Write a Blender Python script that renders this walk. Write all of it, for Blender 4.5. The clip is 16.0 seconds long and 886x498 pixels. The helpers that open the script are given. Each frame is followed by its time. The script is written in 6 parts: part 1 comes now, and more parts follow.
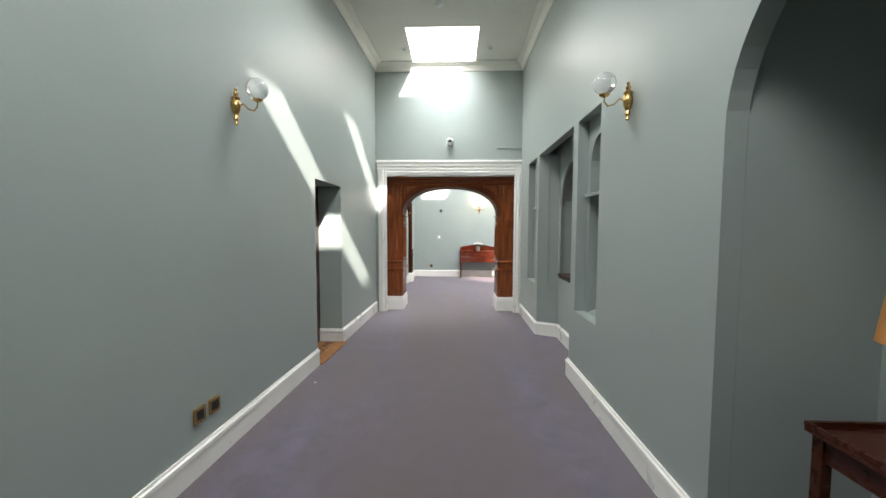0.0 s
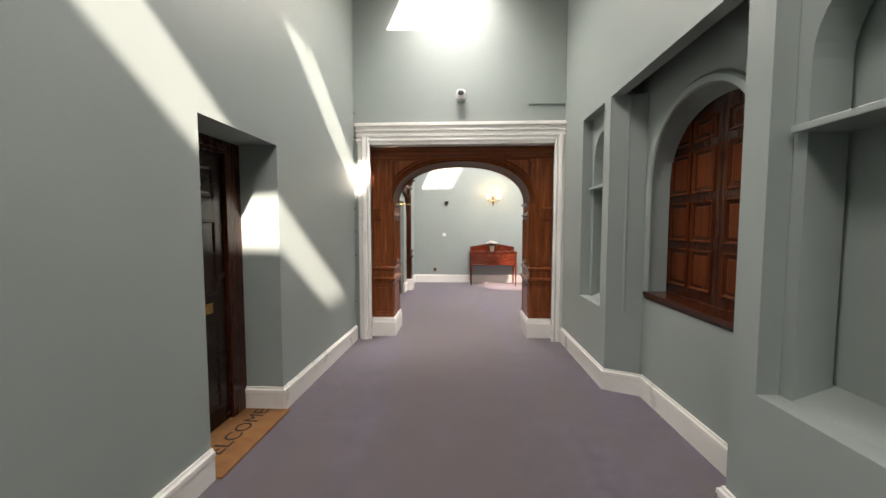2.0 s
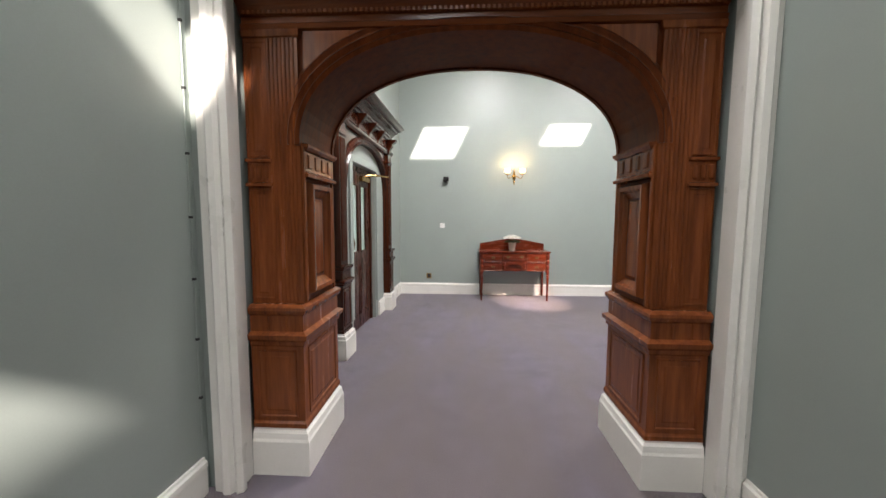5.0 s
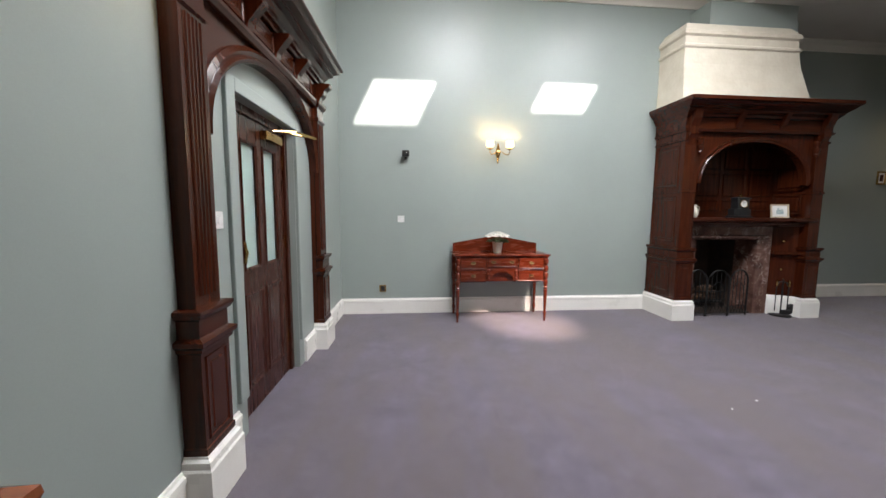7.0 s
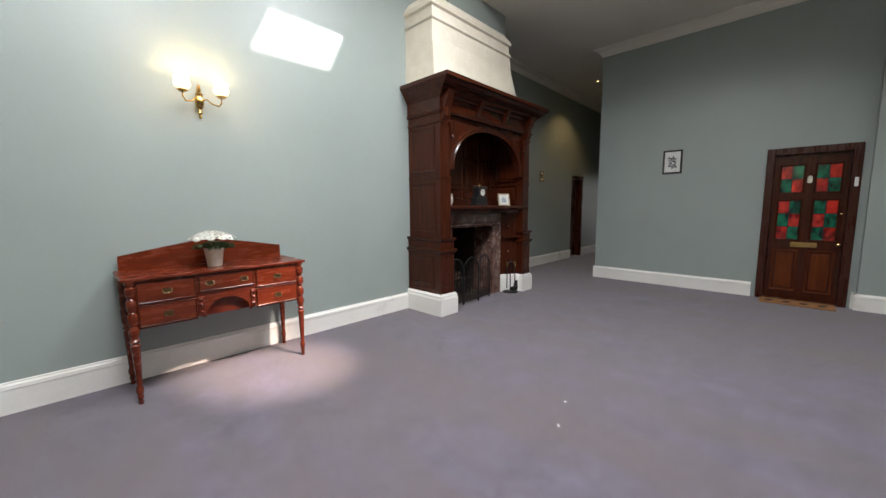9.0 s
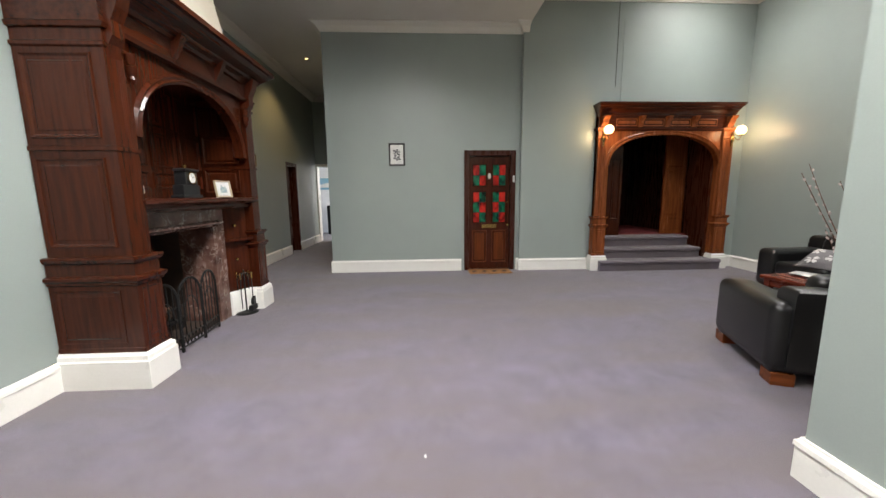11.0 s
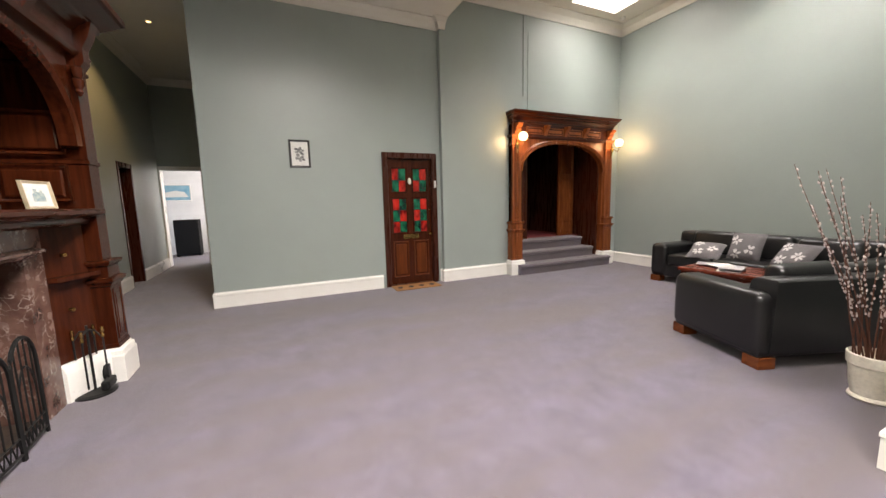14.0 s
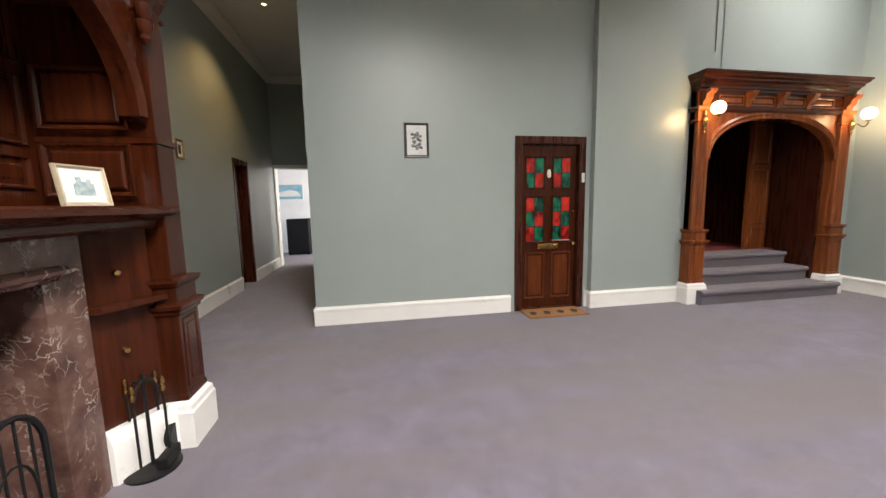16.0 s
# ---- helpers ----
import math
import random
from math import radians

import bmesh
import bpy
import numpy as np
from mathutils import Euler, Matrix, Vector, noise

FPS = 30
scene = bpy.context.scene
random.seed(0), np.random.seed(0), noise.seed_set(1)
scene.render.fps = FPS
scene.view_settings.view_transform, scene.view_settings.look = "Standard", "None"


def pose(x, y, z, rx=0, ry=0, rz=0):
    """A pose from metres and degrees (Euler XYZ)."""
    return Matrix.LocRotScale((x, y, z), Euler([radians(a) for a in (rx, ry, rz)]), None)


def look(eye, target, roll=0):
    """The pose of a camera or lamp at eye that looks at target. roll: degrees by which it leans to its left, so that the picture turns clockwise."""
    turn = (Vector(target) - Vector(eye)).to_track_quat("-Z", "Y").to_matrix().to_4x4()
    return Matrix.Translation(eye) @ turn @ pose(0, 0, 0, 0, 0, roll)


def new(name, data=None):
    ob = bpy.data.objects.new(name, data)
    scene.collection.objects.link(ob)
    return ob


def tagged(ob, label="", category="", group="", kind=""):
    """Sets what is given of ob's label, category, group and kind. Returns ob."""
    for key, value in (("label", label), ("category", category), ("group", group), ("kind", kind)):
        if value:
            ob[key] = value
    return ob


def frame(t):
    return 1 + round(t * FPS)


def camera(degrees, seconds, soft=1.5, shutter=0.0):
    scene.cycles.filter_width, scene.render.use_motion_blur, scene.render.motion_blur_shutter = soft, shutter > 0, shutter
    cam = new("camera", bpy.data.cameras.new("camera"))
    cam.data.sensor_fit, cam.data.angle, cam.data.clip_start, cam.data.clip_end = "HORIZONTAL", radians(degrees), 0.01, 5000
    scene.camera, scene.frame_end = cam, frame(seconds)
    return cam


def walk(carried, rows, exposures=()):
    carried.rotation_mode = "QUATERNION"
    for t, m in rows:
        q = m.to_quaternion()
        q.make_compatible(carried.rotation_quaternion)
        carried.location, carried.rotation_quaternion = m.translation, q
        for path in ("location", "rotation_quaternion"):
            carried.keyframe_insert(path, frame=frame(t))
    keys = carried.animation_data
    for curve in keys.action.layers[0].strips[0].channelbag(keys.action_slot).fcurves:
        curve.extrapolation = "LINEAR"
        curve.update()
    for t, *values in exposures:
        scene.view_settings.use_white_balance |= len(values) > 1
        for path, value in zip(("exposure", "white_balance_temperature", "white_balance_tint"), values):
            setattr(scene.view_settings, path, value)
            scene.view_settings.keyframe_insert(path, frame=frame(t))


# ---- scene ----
cam = camera(101.5, 16.0)
PATH = [
    (0, (-0.108, -0.02, 1.56), (-0.172, 1.975, 1.443), 0.2),
    (0.5, (-0.151, 0.467, 1.528), (-0.227, 2.462, 1.409), 0.1),
    (1, (-0.186, 0.971, 1.523), (-0.272, 2.965, 1.404), 0.1),
    (1.5, (-0.219, 1.476, 1.518), (-0.313, 3.471, 1.4), 0.0),
    (2, (-0.217, 1.999, 1.474), (-0.306, 3.994, 1.351), 0.0),
    (2.5, (-0.221, 2.516, 1.452), (-0.317, 4.508, 1.31), 0.1),
    (3, (-0.227, 3.02, 1.461), (-0.326, 5.012, 1.308), -0.0),
    (3.5, (-0.199, 3.533, 1.45), (-0.298, 5.523, 1.286), 0.2),
    (4, (-0.198, 4.04, 1.425), (-0.304, 6.03, 1.25), 0.1),
    (4.2, (-0.208, 4.216, 1.424), (-0.316, 6.206, 1.255), 0.2),
    (6.5, (-0.422, 6.336, 1.371), (-0.443, 8.326, 1.176), 0.4),
    (7, (-0.496, 6.749, 1.361), (-0.313, 8.73, 1.157), 0.4),
    (7.5, (-0.467, 7.099, 1.297), (0.027, 9.027, 1.096), 0.2),
    (8, (-0.354, 7.449, 1.276), (0.403, 9.29, 1.082), 0.0),
    (8.5, (-0.268, 7.734, 1.334), (0.803, 9.408, 1.106), -0.0),
    (9, (-0.167, 8.064, 1.284), (1.269, 9.437, 1.058), -0.3),
    (9.5, (-0.014, 8.335, 1.276), (1.719, 9.305, 1.042), -0.6),
    (10, (0.084, 8.603, 1.309), (1.967, 9.224, 1.047), -0.8),
    (10.2, (0.129, 8.688, 1.346), (2.054, 9.154, 1.065), -0.7),
    (12.3, (0.724, 9.511, 1.278), (2.587, 8.829, 1.023), -1.2),
    (12.5, (0.762, 9.558, 1.294), (2.607, 8.828, 1.039), -1.2),
    (13, (0.858, 9.704, 1.32), (2.675, 8.908, 1.064), -1.2),
    (13.5, (1.004, 9.82, 1.298), (2.814, 9.009, 1.046), -1.3),
    (14, (1.222, 9.821, 1.297), (3.027, 9.0, 1.038), -1.4),
    (14.5, (1.489, 9.812, 1.305), (3.297, 8.998, 1.043), -1.3),
    (15, (1.84, 9.877, 1.285), (3.678, 9.129, 1.031), -1.2),
    (15.5, (2.177, 9.916, 1.28), (4.075, 9.337, 1.027), -1.2),
    (16, (2.566, 9.933, 1.291), (4.519, 9.58, 1.047), -1.1),
]
walk(cam, [(t, look(eye, target, roll)) for t, eye, target, roll in PATH],
     [(0, 2.4, 6700, 13), (1.5, 2.25, 7200, 18), (2.5, 2.2, 7350, 20), (3.5, 2.25, 7250, 20), (4.0, 1.9, 7100, 17), (6.4, 1.95, 7000, 17), (7.5, 1.7, 6450, 14), (8.5, 1.64, 6450, 13), (9.0, 1.85, 6650, 14), (9.5, 2.1, 6800, 15), (10.2, 2.3, 6900, 14), (12.5, 2.75, 7200, 16), (15.0, 2.82, 7600, 20), (16.0, 2.82, 7200, 17)])

# ---- light ----
world = bpy.data.worlds.new("world")
scene.world = world
world.use_nodes = True
wn = world.node_tree
sky = wn.nodes.new("ShaderNodeTexSky")
sky.sky_type, sky.sun_disc = "NISHITA", False
sky.sun_elevation, sky.sun_rotation = radians(34), radians(161)
wn.nodes["Background"].inputs[1].default_value = 0.1
wn.links.new(sky.outputs[0], wn.nodes["Background"].inputs[0])

sun = new("sun", bpy.data.lights.new("sun", "SUN"))
sun.data.energy, sun.data.angle, sun.data.color = 5.0, radians(1.1), (1.0, 0.96, 0.9)
sun.matrix_world = look((0, 0, 9), (-0.35, 1.0, 9 - 0.72))

SKY_TINT = (0.93, 0.97, 1.0)


def sky_lamp(x0, x1, y0, y1, z, watts, spread, tilt):
    """Daylight that enters by one skylight, more of it from the south by the tilt."""
    d = bpy.data.lights.new("skylight_glow", "AREA")
    d.shape, d.size, d.size_y, d.energy, d.color = "RECTANGLE", x1 - x0, y1 - y0, watts, SKY_TINT
    d.spread = radians(spread)
    ob = new("skylight_glow", d)
    ob.matrix_world = pose((x0 + x1) / 2, (y0 + y1) / 2, z, tilt)


SKYLIGHTS = [  # x0, x1, y0, y1, ceiling height, watts, spread, tilt to the north
    (-0.86, 0.24, 5.47, 6.62, 4.5, 11, 125),
    (-0.85, 0.42, -0.06, 0.9, 4.5, 15, 170),
    (-0.95, -0.06, 2.62, 3.55, 4.5, 7, 150),
    (-0.22, 0.72, 8.34, 9.5, 4.5, 42, 165, 13),
    (1.98, 2.85, 8.64, 9.55, 4.5, 32, 150, 10),
    (5.15, 6.15, 4.15, 5.15, 4.5, 5, 120),
    # unseen opening, added to light the lounge; its pane stops the sun
    (2.6, 3.8, 4.3, 5.6, 4.5, 40, 145),
]
for s in SKYLIGHTS:
    sky_lamp(s[0] + 0.01, s[1] - 0.01, s[2] + 0.01, s[3] - 0.01, s[4] + 0.012 - 0.12 * (len(s) > 7), s[5], s[6], s[7] if len(s) > 7 else 0)


def point_lamp(name, place, watts, size, color=(1.0, 0.72, 0.4)):
    d = bpy.data.lights.new(name, "POINT")
    d.energy, d.shadow_soft_size, d.color = watts, size, color
    new(name, d).location = place


def spot_lamp(name, eye, target, watts, cone, color=(1.0, 0.8, 0.6), blend=0.6):
    d = bpy.data.lights.new(name, "SPOT")
    d.energy, d.spot_size, d.spot_blend, d.shadow_soft_size, d.color = watts, radians(cone), blend, 0.03, color
    new(name, d).matrix_world = look(eye, target)


# ---- materials ----
def material(name, color, rough=0.5, metal=0.0, dark=None, scale=8.0, amount=0.5, stretch=(1, 1, 1), fine=60.0,
             bump=0.1, coat=0.0, detail=5.0, distance=0.01, rough_var=0.1, grain_amount=0.3, specular=0.5, rugged=0.55):
    """A surface that runs between two tones on a coarse noise, with fine relief on top."""
    m = bpy.data.materials.new(name)
    m.use_nodes = True
    t = m.node_tree
    n, ln = t.nodes, t.links
    p = n["Principled BSDF"]
    co = n.new("ShaderNodeTexCoord")
    mp = n.new("ShaderNodeMapping")
    mp.inputs["Scale"].default_value = stretch
    ln.new(co.outputs["Object"], mp.inputs[0])
    a = n.new("ShaderNodeTexNoise")
    a.inputs["Scale"].default_value, a.inputs["Detail"].default_value, a.inputs["Roughness"].default_value = scale, detail, rugged
    ln.new(mp.outputs[0], a.inputs[0])
    b = n.new("ShaderNodeTexNoise")
    b.inputs["Scale"].default_value, b.inputs["Detail"].default_value = fine, 3
    ln.new(mp.outputs[0], b.inputs[0])
    r = n.new("ShaderNodeMapRange")
    r.inputs[1].default_value, r.inputs[2].default_value = 0.5 - amount / 2, 0.5 + amount / 2
    ln.new(a.outputs[0], r.inputs[0])
    mix = n.new("ShaderNodeMix")
    mix.data_type = "RGBA"
    mix.inputs[6].default_value = (*(dark or [c * 0.8 for c in color]), 1)
    mix.inputs[7].default_value = (*color, 1)
    ln.new(r.outputs[0], mix.inputs[0])
    grain = n.new("ShaderNodeMix")
    grain.data_type, grain.blend_type = "RGBA", "MULTIPLY"
    grain.inputs[0].default_value = grain_amount
    ln.new(mix.outputs[2], grain.inputs[6])
    g2 = n.new("ShaderNodeMapRange")
    g2.inputs[1].default_value, g2.inputs[2].default_value, g2.inputs[3].default_value, g2.inputs[4].default_value = 0.3, 0.7, 0.6, 1.15
    ln.new(b.outputs[0], g2.inputs[0])
    ln.new(g2.outputs[0], grain.inputs[7])
    ln.new(grain.outputs[2], p.inputs["Base Color"])
    rr = n.new("ShaderNodeMapRange")
    rr.inputs[3].default_value, rr.inputs[4].default_value = max(0.02, rough - rough_var), min(1, rough + rough_var)
    ln.new(a.outputs[0], rr.inputs[0])
    ln.new(rr.outputs[0], p.inputs["Roughness"])
    p.inputs["Metallic"].default_value = metal
    p.inputs["Coat Weight"].default_value = coat
    p.inputs["Coat Roughness"].default_value = 0.15
    p.inputs["Specular IOR Level"].default_value = specular
    if bump:
        bp = n.new("ShaderNodeBump")
        bp.inputs["Strength"].default_value, bp.inputs["Distance"].default_value = bump, distance
        ln.new(b.outputs[0], bp.inputs["Height"])
        ln.new(bp.outputs[0], p.inputs["Normal"])
    return m


def glowing(name, color, strength):
    m = bpy.data.materials.new(name)
    m.use_nodes = True
    p = m.node_tree.nodes["Principled BSDF"]
    p.inputs["Base Color"].default_value = (0.9, 0.85, 0.75, 1)
    p.inputs["Emission Color"].default_value = (*color, 1)
    p.inputs["Emission Strength"].default_value = strength
    return m


def glass(name, color=(1, 1, 1), rough=0.02, weight=1.0):
    m = bpy.data.materials.new(name)
    m.use_nodes = True
    p = m.node_tree.nodes["Principled BSDF"]
    p.inputs["Base Color"].default_value = (*color, 1)
    p.inputs["Roughness"].default_value = rough
    p.inputs["Transmission Weight"].default_value = weight
    p.inputs["IOR"].default_value = 1.45
    return m


PAINT = material("sage wall paint", (0.3, 0.346, 0.321), 0.4, dark=(0.27, 0.31, 0.292), scale=1.3, amount=0.6, fine=140, bump=0.1, distance=0.002, grain_amount=0.05)
WHITE = material("white gloss paint", (0.8, 0.79, 0.75), 0.3, dark=(0.74, 0.73, 0.68), scale=4, amount=0.5, fine=60, bump=0.06, distance=0.003, grain_amount=0.05)
CEIL = material("ceiling paint", (0.72, 0.70, 0.64), 0.8, dark=(0.66, 0.64, 0.57), scale=1.5, fine=90, bump=0.05, distance=0.002, grain_amount=0.05)
PLASTER = material("cream plaster", (0.72, 0.67, 0.56), 0.7, dark=(0.62, 0.56, 0.45), scale=5, fine=26, bump=0.35, distance=0.01, grain_amount=0.05)
WOOD = material("mahogany", (0.068, 0.0145, 0.0045), 0.22, dark=(0.02, 0.0045, 0.0022), scale=4.5, amount=0.6, stretch=(7, 7, 0.5), fine=24, bump=0.05, distance=0.002, detail=8, specular=0.3)
WOOD_H = material("mahogany rail", (0.068, 0.0145, 0.0045), 0.22, dark=(0.02, 0.0045, 0.0022), scale=4.5, amount=0.6, stretch=(0.5, 7, 7), fine=24, bump=0.05, distance=0.002, detail=8, specular=0.3)
WOOD_LT = material("polished light mahogany", (0.30, 0.084, 0.025), 0.24, dark=(0.085, 0.022, 0.0075), scale=4.0, amount=0.6, stretch=(6, 6, 0.5), fine=24, bump=0.05, distance=0.002, detail=8, specular=0.3)
WOOD_LTH = material("polished light mahogany rail", (0.22, 0.058, 0.016), 0.22, dark=(0.06, 0.015, 0.005), scale=4.0, amount=0.6, stretch=(0.5, 6, 6), fine=24, bump=0.05, distance=0.002, detail=8, specular=0.3)
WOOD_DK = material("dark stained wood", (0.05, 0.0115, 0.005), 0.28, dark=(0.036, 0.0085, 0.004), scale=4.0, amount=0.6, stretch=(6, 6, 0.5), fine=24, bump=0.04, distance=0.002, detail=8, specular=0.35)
WOOD_DKH = material("dark stained rail", (0.05, 0.0115, 0.005), 0.28, dark=(0.036, 0.0085, 0.004), scale=4.0, amount=0.6, stretch=(0.5, 6, 6), fine=24, bump=0.04, distance=0.002, detail=8, specular=0.35)
WOOD_IN = material("mahogany arch lining", (0.16, 0.04, 0.011), 0.45, dark=(0.055, 0.013, 0.005), scale=4.0, amount=0.6, stretch=(6, 6, 0.5), fine=24, bump=0.05, distance=0.002, detail=8, specular=0.08)
DESK = material("red mahogany veneer", (0.16, 0.024, 0.007), 0.26, dark=(0.07, 0.010, 0.0035), scale=4.0, amount=0.55, stretch=(1.2, 6, 6), fine=24, bump=0.04, distance=0.002, coat=0.1, detail=8, specular=0.35)
BLACKDOOR = material("black-brown painted door", (0.022, 0.009, 0.006), 0.26, dark=(0.012, 0.005, 0.003), scale=5, fine=40, bump=0.08, distance=0.002, coat=0.05, specular=0.3)
MARBLE = material("veined red marble", (0.19, 0.105, 0.083), 0.25, dark=(0.08, 0.038, 0.03), scale=7, amount=0.35, fine=22, bump=0.04, detail=12, distance=0.002, coat=0.2)
BRASS = material("polished brass", (0.72, 0.47, 0.17), 0.22, 1.0, dark=(0.5, 0.3, 0.1), scale=20, fine=90, bump=0.03, distance=0.002)
AGED = material("aged brass", (0.13, 0.085, 0.04), 0.45, 1.0, scale=20, bump=0.05)
IRON = material("black wrought iron", (0.02, 0.02, 0.02), 0.5, 0.6, scale=20, fine=120, bump=0.2, distance=0.002)
SOOT = material("sooty firebrick", (0.06, 0.035, 0.022), 0.9, dark=(0.018, 0.012, 0.01), scale=6, fine=40, bump=0.6, distance=0.01)
LEATHER = material("black leather", (0.008, 0.008, 0.0085), 0.32, dark=(0.006, 0.006, 0.0065), scale=2.5, fine=220, bump=0.16, distance=0.0015, rough_var=0.05, detail=2)
PLASTIC_W = material("white plastic", (0.8, 0.8, 0.78), 0.35, scale=10, bump=0)
PLASTIC_B = material("black plastic", (0.015, 0.015, 0.016), 0.35, scale=10, bump=0)
MATT_BLACK = material("matt black board", (0.012, 0.012, 0.013), 0.75, scale=10, fine=120, bump=0.1, specular=0.15)
COIR = material("coir doormat", (0.36, 0.17, 0.06), 0.95, dark=(0.24, 0.105, 0.035), scale=9, fine=260, bump=0.9, distance=0.008)
PRINT = material("black mat lettering", (0.035, 0.02, 0.012), 0.95, scale=20, fine=200, bump=0.5)
CERAMIC = material("glazed cream ceramic", (0.72, 0.68, 0.58), 0.3, dark=(0.6, 0.55, 0.44), scale=9, fine=50, bump=0.05)
PAPER = material("white paper", (0.78, 0.78, 0.75), 0.8, scale=6, bump=0)
GLASS = glass("clear glass")
FROST = glass("frosted glass", (0.72, 0.9, 0.84), 0.35, 0.6)


def carpet():
    """Lilac-grey pile with broad brownish worn tracks, pressed patches and fine tufts."""
    m = material("lilac-grey carpet", (0.15, 0.128, 0.176), 0.95, dark=(0.078, 0.067, 0.09), scale=4.2, amount=0.34, fine=420, bump=0.55, distance=0.006, detail=12, rugged=0.72)
    t = m.node_tree
    n, ln = t.nodes, t.links
    p = n["Principled BSDF"]
    was = p.inputs["Base Color"].links[0].from_socket
    co = n.new("ShaderNodeTexCoord")
    mp = n.new("ShaderNodeMapping")
    mp.inputs["Scale"].default_value = (1.5, 0.35, 1)
    ln.new(co.outputs["Object"], mp.inputs[0])
    a = n.new("ShaderNodeTexNoise")
    a.inputs["Scale"].default_value, a.inputs["Detail"].default_value, a.inputs["Roughness"].default_value = 1.3, 10, 0.68
    ln.new(mp.outputs[0], a.inputs[0])
    r = n.new("ShaderNodeMapRange")
    r.inputs[1].default_value, r.inputs[2].default_value, r.inputs[4].default_value = 0.40, 0.6, 0.85
    ln.new(a.outputs[0], r.inputs[0])
    mix = n.new("ShaderNodeMix")
    mix.data_type = "RGBA"
    ln.new(r.outputs[0], mix.inputs[0])
    ln.new(was, mix.inputs[6])
    mix.inputs[7].default_value = (0.108, 0.087, 0.09, 1)
    xyz = n.new("ShaderNodeSeparateXYZ")
    ln.new(co.outputs["Object"], xyz.inputs[0])
    side = n.new("ShaderNodeMath")
    side.operation = "ADD"
    side.inputs[1].default_value = 0.2
    ln.new(xyz.outputs[0], side.inputs[0])
    away = n.new("ShaderNodeMath")
    away.operation = "ABSOLUTE"
    ln.new(side.outputs[0], away.inputs[0])
    track = n.new("ShaderNodeMapRange")
    track.interpolation_type = "SMOOTHSTEP"
    track.inputs[1].default_value, track.inputs[2].default_value, track.inputs[3].default_value, track.inputs[4].default_value = 0.25, 1.0, 0.62, 0
    ln.new(away.outputs[0], track.inputs[0])
    along = n.new("ShaderNodeMapRange")
    along.interpolation_type = "SMOOTHSTEP"
    along.inputs[1].default_value, along.inputs[2].default_value, along.inputs[3].default_value, along.inputs[4].default_value = 6.9, 8.6, 1, 0
    ln.new(xyz.outputs[1], along.inputs[0])
    worn = n.new("ShaderNodeMath")
    worn.operation = "MULTIPLY"
    ln.new(track.outputs[0], worn.inputs[0])
    ln.new(along.outputs[0], worn.inputs[1])
    tread = n.new("ShaderNodeMix")
    tread.data_type = "RGBA"
    ln.new(worn.outputs[0], tread.inputs[0])
    ln.new(mix.outputs[2], tread.inputs[6])
    tread.inputs[7].default_value = (0.094, 0.073, 0.072, 1)
    ln.new(tread.outputs[2], p.inputs["Base Color"])
    p.inputs["Sheen Weight"].default_value = 0.25
    p.inputs["Sheen Roughness"].default_value = 0.5
    return m


CARPET = carpet()


def veins(m, color, scale, width):
    """Pale veins over a stone."""
    t = m.node_tree
    n, ln = t.nodes, t.links
    p = n["Principled BSDF"]
    was = p.inputs["Base Color"].links[0].from_socket
    co = n.new("ShaderNodeTexCoord")
    warp = n.new("ShaderNodeTexNoise")
    warp.inputs["Scale"].default_value, warp.inputs["Detail"].default_value = 5, 6
    ln.new(co.outputs["Object"], warp.inputs[0])
    add = n.new("ShaderNodeVectorMath")
    add.operation = "MULTIPLY_ADD"
    add.inputs[1].default_value = (0.5, 0.5, 0.5)
    ln.new(warp.outputs["Color"], add.inputs[0])
    ln.new(co.outputs["Object"], add.inputs[2])
    v = n.new("ShaderNodeTexVoronoi")
    v.feature = "DISTANCE_TO_EDGE"
    v.inputs["Scale"].default_value = scale
    ln.new(add.outputs[0], v.inputs[0])
    r = n.new("ShaderNodeMapRange")
    r.inputs[1].default_value, r.inputs[2].default_value, r.inputs[3].default_value, r.inputs[4].default_value = 0, width, 0.8, 0
    ln.new(v.outputs[0], r.inputs[0])
    patch = n.new("ShaderNodeTexNoise")
    patch.inputs["Scale"].default_value, patch.inputs["Detail"].default_value = 8, 8
    ln.new(co.outputs["Object"], patch.inputs[0])
    keep = n.new("ShaderNodeMapRange")
    keep.inputs[1].default_value, keep.inputs[2].default_value = 0.47, 0.6
    ln.new(patch.outputs[0], keep.inputs[0])
    both = n.new("ShaderNodeMath")
    both.operation = "MULTIPLY"
    ln.new(r.outputs[0], both.inputs[0])
    ln.new(keep.outputs[0], both.inputs[1])
    mix = n.new("ShaderNodeMix")
    mix.data_type = "RGBA"
    ln.new(both.outputs[0], mix.inputs[0])
    ln.new(was, mix.inputs[6])
    mix.inputs[7].default_value = (*color, 1)
    ln.new(mix.outputs[2], p.inputs["Base Color"])


veins(MARBLE, (0.52, 0.44, 0.39), 11, 0.05)


# ---- mesh tools: local frames look along -y, z up ----
def part(name, bm, mat, parent=None, label="", smooth=False):
    bmesh.ops.recalc_face_normals(bm, faces=bm.faces[:])
    me = bpy.data.meshes.new(name)
    bm.to_mesh(me)
    bm.free()
    me.materials.append(mat)
    if smooth:
        for f in me.polygons:
            f.use_smooth = True
        me.set_sharp_from_angle(angle=radians(40))
    ob = new(name, me)
    if parent:
        ob.parent = parent
    if label:
        ob["label"] = label
    return ob


def thing(name, m, label, category, group="", kind=""):
    ob = new(name)
    ob.empty_display_size = 0.1
    ob.matrix_world = m
    return tagged(ob, label, category, group, kind)


